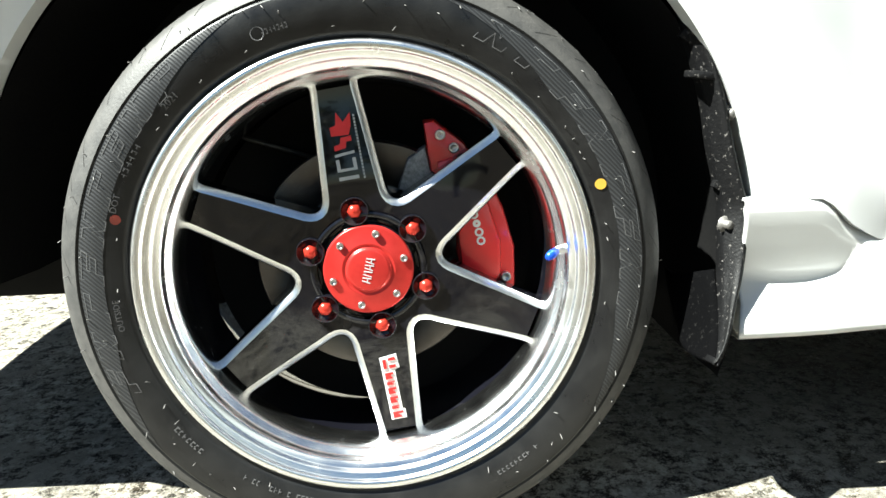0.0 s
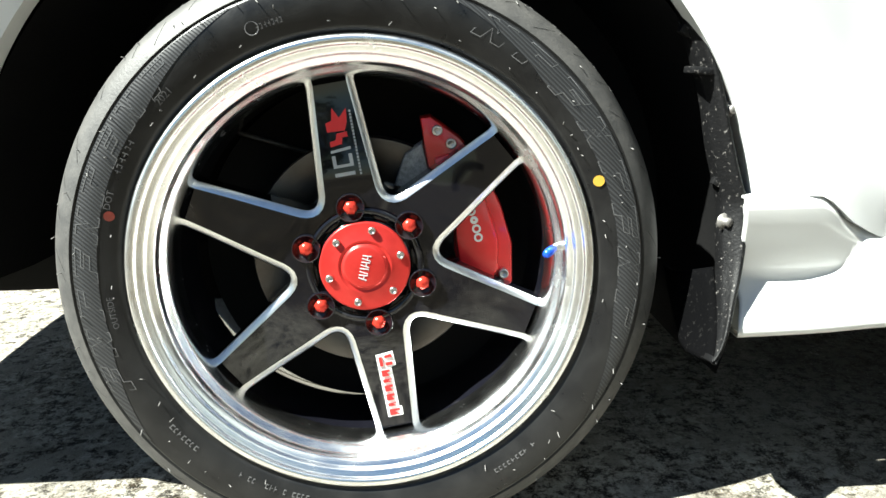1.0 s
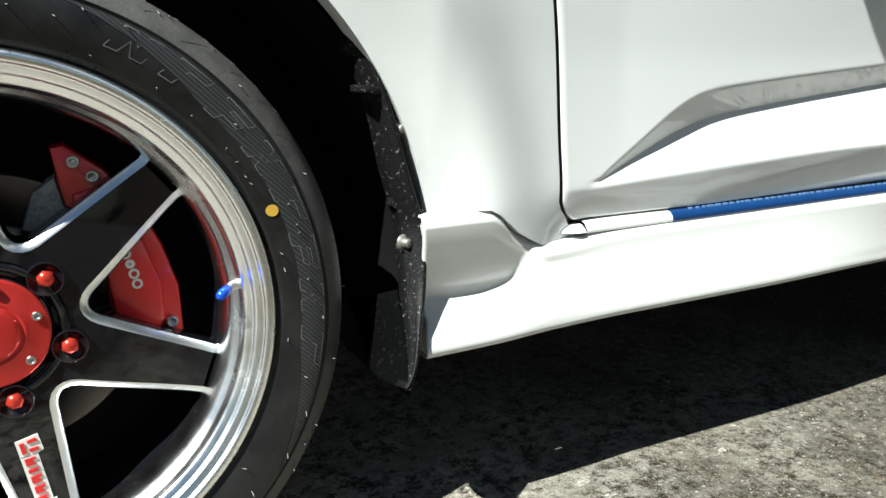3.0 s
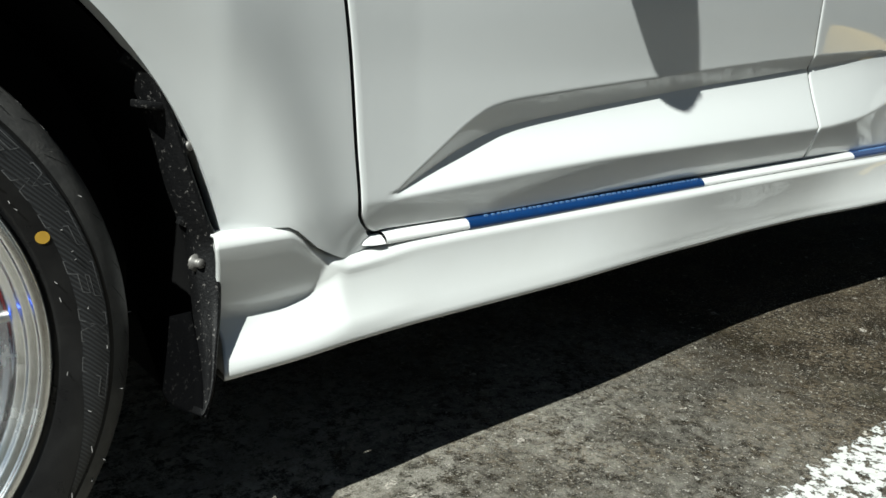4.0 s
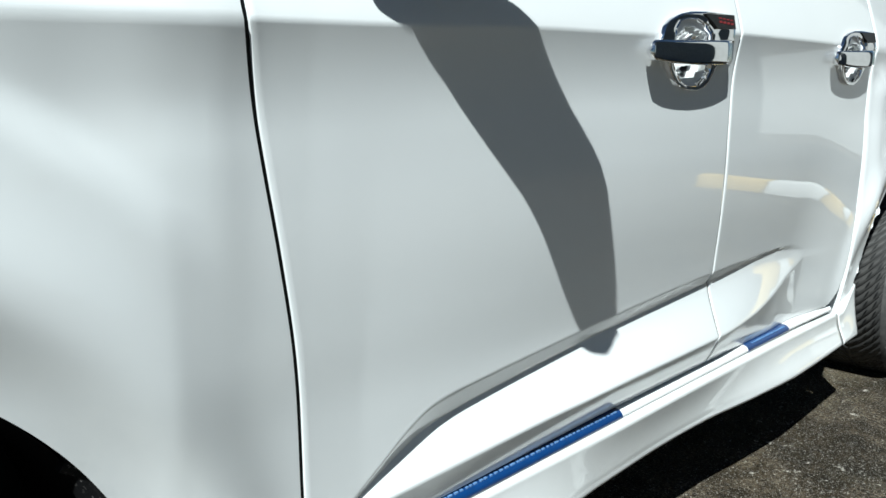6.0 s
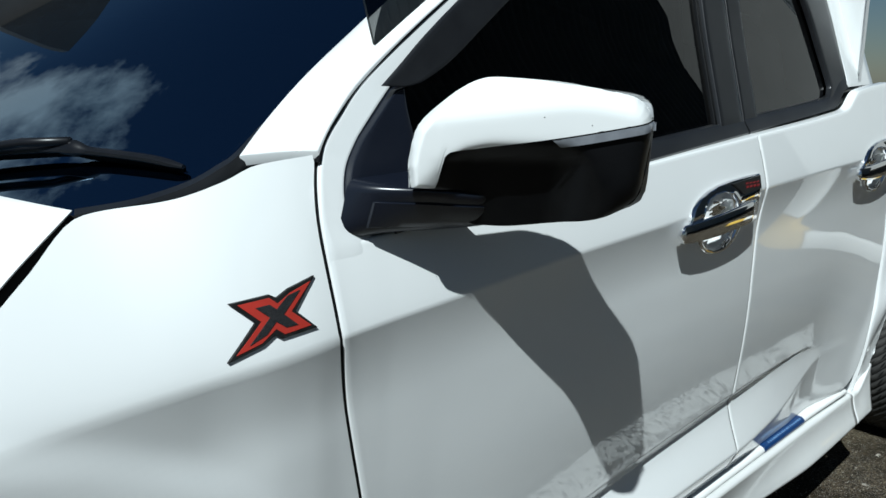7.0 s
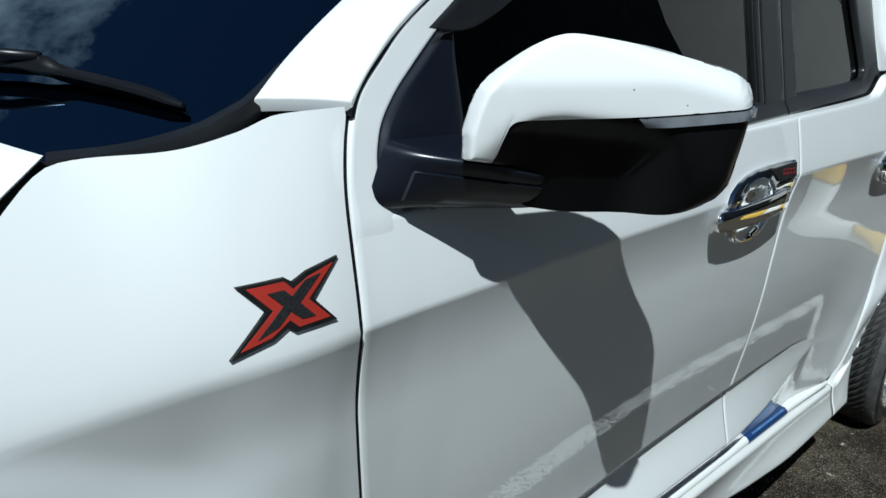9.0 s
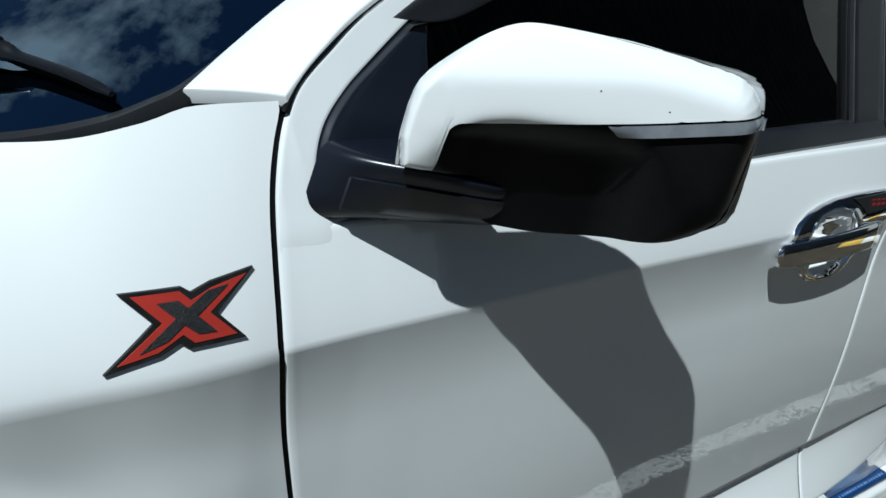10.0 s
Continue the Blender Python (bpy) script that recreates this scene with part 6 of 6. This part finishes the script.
def build_mirror():
    line = lambda s: curve_at(M_LINE, s)
    top = lambda s: sum(curve_at(M_TOP, s + d * min(1.0, (s + 0.0375) / 0.02)) for d in (-0.008, -0.004, 0.0, 0.004, 0.008)) / 5 if s < 0.2 else curve_at(M_TOP, s)
    low = lambda s: curve_at(M_LOW, s)
    house = shell(low, lambda s: min(line(s) + 0.004, top(s)) if s > -0.004 else line(s) + 0.002, -0.034, 0.2455, 0.0)
    mirror = part("door_mirror", house, BLACK_PLASTIC, truck, "large black door mirror with a white cap", 0.9)
    part("mirror_cap", shell(line, top, -0.0375, 0.243, 0.0035, 90, 30), PAINT, mirror, "glossy white mirror cap", 0.9)
    part("mirror_indicator", shell(lambda s: line(s) - 0.0105 * ease(0.118, 0.134, s) - 0.001, lambda s: line(s) - 0.0015, 0.116, 0.2475, 0.0045, 40, 6, 0.84), LENS, mirror, "smoky clear indicator strip", 0.9)
    # arm from the sail to the housing
    ends = ((Vector((0.578, -0.012, 1.172)), Vector((0.70, -0.012, 1.176)), Vector((0.68, -0.012, 1.106)), Vector((0.560, -0.012, 1.100))),
            (Vector((0.592, -0.050, 1.168)), Vector((0.715, -0.050, 1.171)), Vector((0.70, -0.050, 1.112)), Vector((0.590, -0.030, 1.107))),
            (Vector((0.632, -0.092, 1.1655)), Vector((0.735, -0.075, 1.166)), Vector((0.735, -0.075, 1.120)), Vector((0.652, -0.062, 1.1075))),
            (Vector((0.688, -0.116, 1.158)), Vector((0.755, -0.085, 1.158)), Vector((0.755, -0.085, 1.120)), Vector((0.713, -0.088, 1.107))),
            (Vector((0.728, -0.118, 1.156)), Vector((0.775, -0.085, 1.156)), Vector((0.775, -0.085, 1.122)), Vector((0.750, -0.096, 1.109))))
    rows = []
    rounds = [finer_line([e[i] for e in ends], 5) for i in range(4)]
    for quad in zip(*rounds):
        row = []
        for i in range(4):
            p, q, r = quad[i - 1], quad[i], quad[(i + 1) % 4]
            big = 0.026 if i == 3 else 0.012
            a, b = q + (p - q).normalized() * big, q + (r - q).normalized() * big
            row += [(1 - t) ** 2 * a + 2 * t * (1 - t) * q + t * t * b for t in (0, 0.2, 0.4, 0.6, 0.8, 1)]
        rows.append(row)
    arm = grid(rows, ring=True)
    part("mirror_arm", arm, SATIN_BLACK, mirror, "black mirror arm", 0.9)
    # flush panel set into the front of the arm
    hi, lo = finer_line([e[0] for e in ends], 5), finer_line([e[3] for e in ends], 5)
    rows = []
    for t, b in list(zip(hi, lo))[5:17]:
        rows.append([b.lerp(t, v) + Vector((-0.6, -0.8, 0)) * d for v, d in ((0.16, 0.0), (0.18, 0.0022), (0.34, 0.0034), (0.52, 0.0036), (0.68, 0.0028), (0.70, 0.0))])
    part("arm_panel", flange(grid(rows), 0.004, 0), SATIN_BLACK, mirror, "flush black panel on the arm")
    for s, z in ((0.110, 1.2515), (0.165, 1.2435)):
        bm = bmesh.new()
        bmesh.ops.create_icosphere(bm, subdivisions=1, radius=0.0009)
        sp = part("dirt_speck", bm, DUSTY, mirror, "tiny dark speck")
        sp.matrix_basis = Matrix.Translation(mirror_point(s, z, mirror_height(s, z) + 0.0030))


build_mirror()


# ---- handles ----
def build_handle(door, dx, dz, inlay):
    shift = Matrix.Translation((dx, 0, dz))
    skin = lambda x, z, lift: side_y(x + dx, z + dz) - lift
    # chrome shield over the grip, and the ring of the bowl under it
    plate = [(1.334, 1.036), (1.336, 1.048), (1.348, 1.063), (1.374, 1.078), (1.409, 1.089), (1.449, 1.0967), (1.502, 1.102), (1.563, 1.1053), (1.624, 1.1075), (1.625, 1.0825), (1.624, 1.050), (1.580, 1.020),
             (1.560, 0.995), (1.548, 0.980), (1.530, 0.9675), (1.497, 0.9600), (1.454, 0.9600), (1.422, 0.9660), (1.398, 0.9790), (1.380, 0.9950), (1.358, 1.018)]
    bowl = [(1.377, 1.037), (1.381, 1.060), (1.400, 1.075), (1.430, 1.0824), (1.466, 1.0838), (1.497, 1.077), (1.516, 1.0594), (1.527, 1.040), (1.540, 1.001), (1.528, 0.982), (1.497, 0.9685), (1.455, 0.9672), (1.424, 0.9757), (1.399, 0.9931), (1.384, 1.012)]
    c = Vector((1.458, 1.025))
    n = 96

    def along(line, a):
        d = Vector((math.cos(a), math.sin(a)))
        best = 0.01
        for p, q in zip(line, line[1:] + line[:1]):
            p, q = Vector(p) - c, Vector(q) - c
            e = q - p
            den = d.x * -e.y + d.y * e.x
            if abs(den) < 1e-9:
                continue
            t = (p.x * -e.y + p.y * e.x) / den
            u = (d.x * p.y - d.y * p.x) / den
            if t > 0 and -1e-6 <= u <= 1.000001:
                best = max(best, t)
        return best

    turns = spread(0, 2 * math.pi, n)[:-1]
    reach = [(along(plate, a), along(bowl, a)) for a in turns]

    def ring_at(f, lift):
        """A ring between bowl (f = 0) and plate (f = 1); f under 0 goes into the bowl."""
        row = []
        for a, (p, b) in zip(turns, reach):
            r = b + (max(p, b + 0.006) - b) * f if f >= 0 else b * (1 + f)
            x, z = c.x + r * math.cos(a), c.y + r * math.sin(a)
            row.append((x, skin(x, z, lift), z))
        return row

    rows = [ring_at(1.0, -0.004), ring_at(1.0, 0.0045), ring_at(0.96, 0.0072), ring_at(0.80, 0.0086), ring_at(0.45, 0.0088), ring_at(0.14, 0.0080), ring_at(0.05, 0.0095), ring_at(0.0, 0.0085),
            ring_at(-0.04, 0.003), ring_at(-0.10, -0.010), ring_at(-0.22, -0.022), ring_at(-0.42, -0.031), ring_at(-0.72, -0.036), ring_at(-0.97, -0.037)]
    bm = grid(rows, ring=True)
    bmesh.ops.recalc_face_normals(bm, faces=bm.faces)
    h = put_at(part("handle_plate", bm, CHROME, door, "chrome handle surround with a hollow bowl", 0.5), shift)
    # grip: a flat chrome bar, tapered in front, standing off the door
    rows = []
    for x, off, top, low in ((1.296, 0.015, 1.022, 1.013), (1.299, 0.018, 1.032, 1.006), (1.306, 0.0175, 1.037, 1.003), (1.330, 0.020, 1.0390, 1.0020), (1.370, 0.0215, 1.0415, 1.0015), (1.430, 0.0225, 1.0455, 1.0022),
                             (1.480, 0.0225, 1.0490, 1.0050), (1.530, 0.0215, 1.0530, 1.0080), (1.575, 0.019, 1.0565, 1.0105), (1.602, 0.017, 1.0575, 1.0125), (1.608, 0.010, 1.0570, 1.0135)):
        mid, half = 0.5 * (top + low), 0.5 * (top - low)
        base = skin(x, mid, 0.0)
        row = []
        for u, v in ((-1.0, 0.55), (-0.93, 0.9), (-0.75, 1.0), (-0.2, 1.04), (0.35, 1.0), (0.72, 0.92), (0.93, 0.72), (1.0, 0.4), (0.95, 0.1), (0.6, 0.0), (0.0, -0.02), (-0.6, 0.0), (-0.95, 0.15)):
            row.append((x, base - off + 0.010 * (1 - v), mid + half * u))
        rows.append(row)
    g = grid(rows, ring=True)
    g.verts.ensure_lookup_table()
    k = len(rows[0])
    g.faces.new(list(g.verts[:k])[::-1])
    g.faces.new(list(g.verts[-k:]))
    bmesh.ops.recalc_face_normals(g, faces=g.faces)
    put_at(part("handle_grip", g, CHROME, door, "chrome pull handle", 0.9), shift)
    # feet of the grip
    for x0, x1, z0, z1 in ((1.318, 1.338, 1.012, 1.036), (1.580, 1.604, 1.018, 1.050)):
        y = skin(0.5 * (x0 + x1), 1.03, 0.0)
        put_at(part("grip_foot", box(x0, x1, y - 0.014, y + 0.002, z0, z1, 0.004), CHROME, door, "chrome grip foot"), shift)

    def follow(bm, lift):
        for v in bm.verts:
            v.co.y = skin(v.co.x, v.co.z, lift if v.co.y < 0.5 else 0.003)
        return bm
    pad = [(1.492, 1.0965), (1.615, 1.1050), (1.613, 1.0790), (1.534, 1.0735), (1.520, 1.0824)]
    put_at(part("handle_inlay", follow(prism(pad, 0, 1), 0.0112), BADGE_BLACK, door, "black inlay"), shift)
    if inlay:
        bm = bmesh.new()
        for k in range(4):
            x = 1.545 + 0.016 * k
            prism([(x, 1.0945), (x + 0.011, 1.0955), (x + 0.011, 1.0930), (x, 1.0920)], 0, 1, bm=bm)
            prism([(x, 1.0885), (x + 0.011, 1.0895), (x + 0.011, 1.0855), (x, 1.0845)], 0, 1, bm=bm)
        put_at(part("inlay_mark", follow(bm, 0.0118), mat("inlay_red", (0.16, 0.008, 0.010), 0.4, second=(0.08, 0.005, 0.006), scale=80, amount=0.5), door, "plain dark red mark"), shift)


build_handle(front_door, 0.0, 0.0, True)
build_handle(rear_door, 0.925, 0.041, False)


# ---- badge ----
def build_badge():
    # outlines (x, z) of a stylised cross: black rim, red field, black core
    out = [(0.407, 1.0604), (0.4532, 1.0629), (0.4607, 1.0585), (0.4765, 1.065), (0.5125, 1.0732), (0.4796, 1.0421), (0.5023, 1.021), (0.4562, 1.0184), (0.4491, 1.0233), (0.4334, 1.0155), (0.3928, 1.0064), (0.4305, 1.0389)]
    red = [(0.4154, 1.0584), (0.4516, 1.0602), (0.46, 1.053), (0.4765, 1.0608), (0.5057, 1.0688), (0.4739, 1.043), (0.4947, 1.0249), (0.4601, 1.0225), (0.4514, 1.0294), (0.432, 1.0187), (0.4025, 1.0121), (0.4367, 1.0388)]
    core = [(0.4335, 1.053), (0.4498, 1.0539), (0.457, 1.048), (0.4732, 1.0591), (0.49, 1.0623), (0.4638, 1.042), (0.4782, 1.0288), (0.4632, 1.0288), (0.4529, 1.0365), (0.4394, 1.0261), (0.4186, 1.0193), (0.4468, 1.0414)]

    def slab(pts, y0, y1):
        bm = prism(pts, 0, 1)
        bmesh.ops.triangulate(bm, faces=[f for f in bm.faces if len(f.verts) > 4])
        bmesh.ops.subdivide_edges(bm, edges=bm.edges[:], cuts=3, use_grid_fill=True)
        bmesh.ops.triangulate(bm, faces=bm.faces[:])
        for v in bm.verts:
            v.co.y = side_y(v.co.x, v.co.z) + y0 + (y1 - y0) * v.co.y
        return bm
    badge = part("fender_badge", slab(out, -0.0030, 0.003), BADGE_BLACK, truck, "black and red cross-shaped fender badge")
    part("badge_field", slab(red, -0.0037, -0.001), BADGE_RED, badge, "red badge field")
    part("badge_cross", slab(core, -0.0044, -0.0015), BADGE_WEAVE, badge, "black textured cross")


build_badge()


# ---- surroundings seen only in reflections ----
def build_surroundings():
    kerb = thing("kerb", "concrete kerb painted in yellow and white blocks", "kerb", pose(6.4, -3.4, 0, 0, 0, 90))
    yellow = worn_paint("kerb_yellow", (0.62, 0.40, 0.06), 0.0, 0.2)
    white = worn_paint("kerb_white", (0.72, 0.72, 0.70), 0.0, 0.2)
    for k in range(3, 8):
        part("kerb_stone", box(0.6 * k - 0.6, 0.6 * k - 0.005, -0.10, 0.10, -0.02, 0.16, 0.02), yellow if k % 2 else white, kerb, "yellow painted stone" if k % 2 else "white painted stone")
    shed = thing("shed", "dark corrugated metal shed behind the parking bay", "building", pose(0, 0, 0))
    steel = mat("dark_corrugated_steel", (0.20, 0.22, 0.22), 0.6, metal=0.1, second=(0.13, 0.145, 0.145), scale=3, amount=0.6)
    rows = []
    for k in range(205):
        x = 4.2 + 10.2 * k / 204
        d = 0.045 * (1 if k % 4 < 2 else -1)
        rows.append([(x, -5.0 + d, 0.0), (x, -5.0 + d, 9.0)])
    part("corrugated_wall", flange(grid(rows), 0.03, 0, (0, -1, 0)), steel, shed, "corrugated steel wall", 0.3)
    part("shed_end", box(4.2, 4.26, -9.0, -5.05, 0, 9.0), steel, shed, "shed end wall")
    part("shed_end", box(14.34, 14.40, -9.0, -5.05, 0, 9.0), steel, shed, "shed end wall")
    part("shed_roof", box(4.0, 14.6, -9.2, -4.8, 9.0, 9.06), steel, shed, "metal shed roof")


def build_far_building():
    wall = mat("pale_render", (0.30, 0.30, 0.29), 0.85, second=(0.24, 0.24, 0.23), scale=0.6, amount=0.6)
    block = thing("building", "grey rendered building beyond the car park", "building", pose(30, -13, 0))
    part("wall", box(0, 10, -8, 8, 0, 15), wall, block, "grey rendered wall")
    part("roof", box(-0.3, 10.3, -8.3, 8.3, 15, 15.4), wall, block, "flat roof slab")
    cream = mat("cream_render", (0.62, 0.57, 0.48), 0.85, second=(0.50, 0.46, 0.39), scale=0.5, amount=0.6)
    dark = mat("dark_window_glass", (0.03, 0.035, 0.04), 0.12, second=(0.05, 0.05, 0.055), scale=0.7, amount=0.5)
    hall = thing("building", "long cream rendered hall on the far side of the truck", "building", pose(-30, 34, 0))
    part("wall", box(0, 90, 0, 12, 0, 6.6), cream, hall, "cream rendered wall")
    part("roof", box(-0.5, 90.5, -0.9, 12.5, 6.6, 7.1), cream, hall, "cream roof slab with a deep eave")
    for k in range(18):
        w = part("window", box(3 + 4.8 * k, 5.4 + 4.8 * k, -0.06, 0.05, 2.4, 4.4), dark, hall, "dark window")
        part("window_frame", box(2.9 + 4.8 * k, 5.5 + 4.8 * k, -0.09, 0.0, 2.28, 2.4), cream, w, "cream window sill")


def build_trees():
    """A far belt of trees behind the car park."""
    rnd = random.Random(21)
    leaf = mat("tree_leaves", (0.045, 0.075, 0.022), 0.6, second=(0.085, 0.11, 0.035), scale=0.8, amount=0.8)
    bark = mat("tree_bark", (0.11, 0.085, 0.06), 0.9, second=(0.06, 0.045, 0.03), scale=6, amount=0.7)
    for k in range(13):
        x = -26 + 4.6 * k + rnd.uniform(-1.2, 1.2)
        y = -20 + rnd.uniform(-3, 3) + 0.01 * (x - 4) ** 2
        tall = rnd.uniform(4.5, 7.5)
        tree = thing("tree", "leafy green tree at the far edge of the car park", "tree", pose(x, y, 0, 0, 0, rnd.uniform(0, 360)), "trees at the edge")
        bm = tube([(0, 0, 0), (0.08, 0.03, tall * 0.25), (-0.05, 0.05, tall * 0.5), (0.05, 0, tall * 0.75)], [0.22, 0.17, 0.12, 0.05], 8)
        for b in range(5):
            a = rnd.uniform(0, 6.28)
            z = tall * rnd.uniform(0.3, 0.6)
            tube([(0, 0, z), (0.7 * math.cos(a), 0.7 * math.sin(a), z + 0.6), (1.5 * math.cos(a), 1.5 * math.sin(a), z + 1.4)], [0.09, 0.06, 0.02], 6, bm)
        part("trunk", bm, bark, tree)
        crown = bmesh.new()
        lobes = [(rnd.uniform(-1.5, 1.5), rnd.uniform(-1.5, 1.5), tall * rnd.uniform(0.35, 0.95), rnd.uniform(0.7, 1.4)) for _ in range(9)]
        for _ in range(650):
            lx, ly, lz, lr = rnd.choice(lobes)
            d = Vector((rnd.gauss(0, 1), rnd.gauss(0, 1), rnd.gauss(0, 0.8))).normalized() * lr * rnd.uniform(0.5, 1.05)
            c = Vector((lx, ly, lz)) + d
            u = Vector((rnd.gauss(0, 1), rnd.gauss(0, 1), rnd.gauss(0, 1))).normalized() * rnd.uniform(0.10, 0.24)
            v = u.cross(Vector((rnd.gauss(0, 1), rnd.gauss(0, 1), rnd.gauss(0, 1)))).normalized() * rnd.uniform(0.08, 0.18)
            crown.faces.new([crown.verts.new(p) for p in (c - u, c - v * 0.8, c + u, c + v)])
        part("crown", crown, leaf, tree)


build_surroundings()
build_far_building()
build_trees()
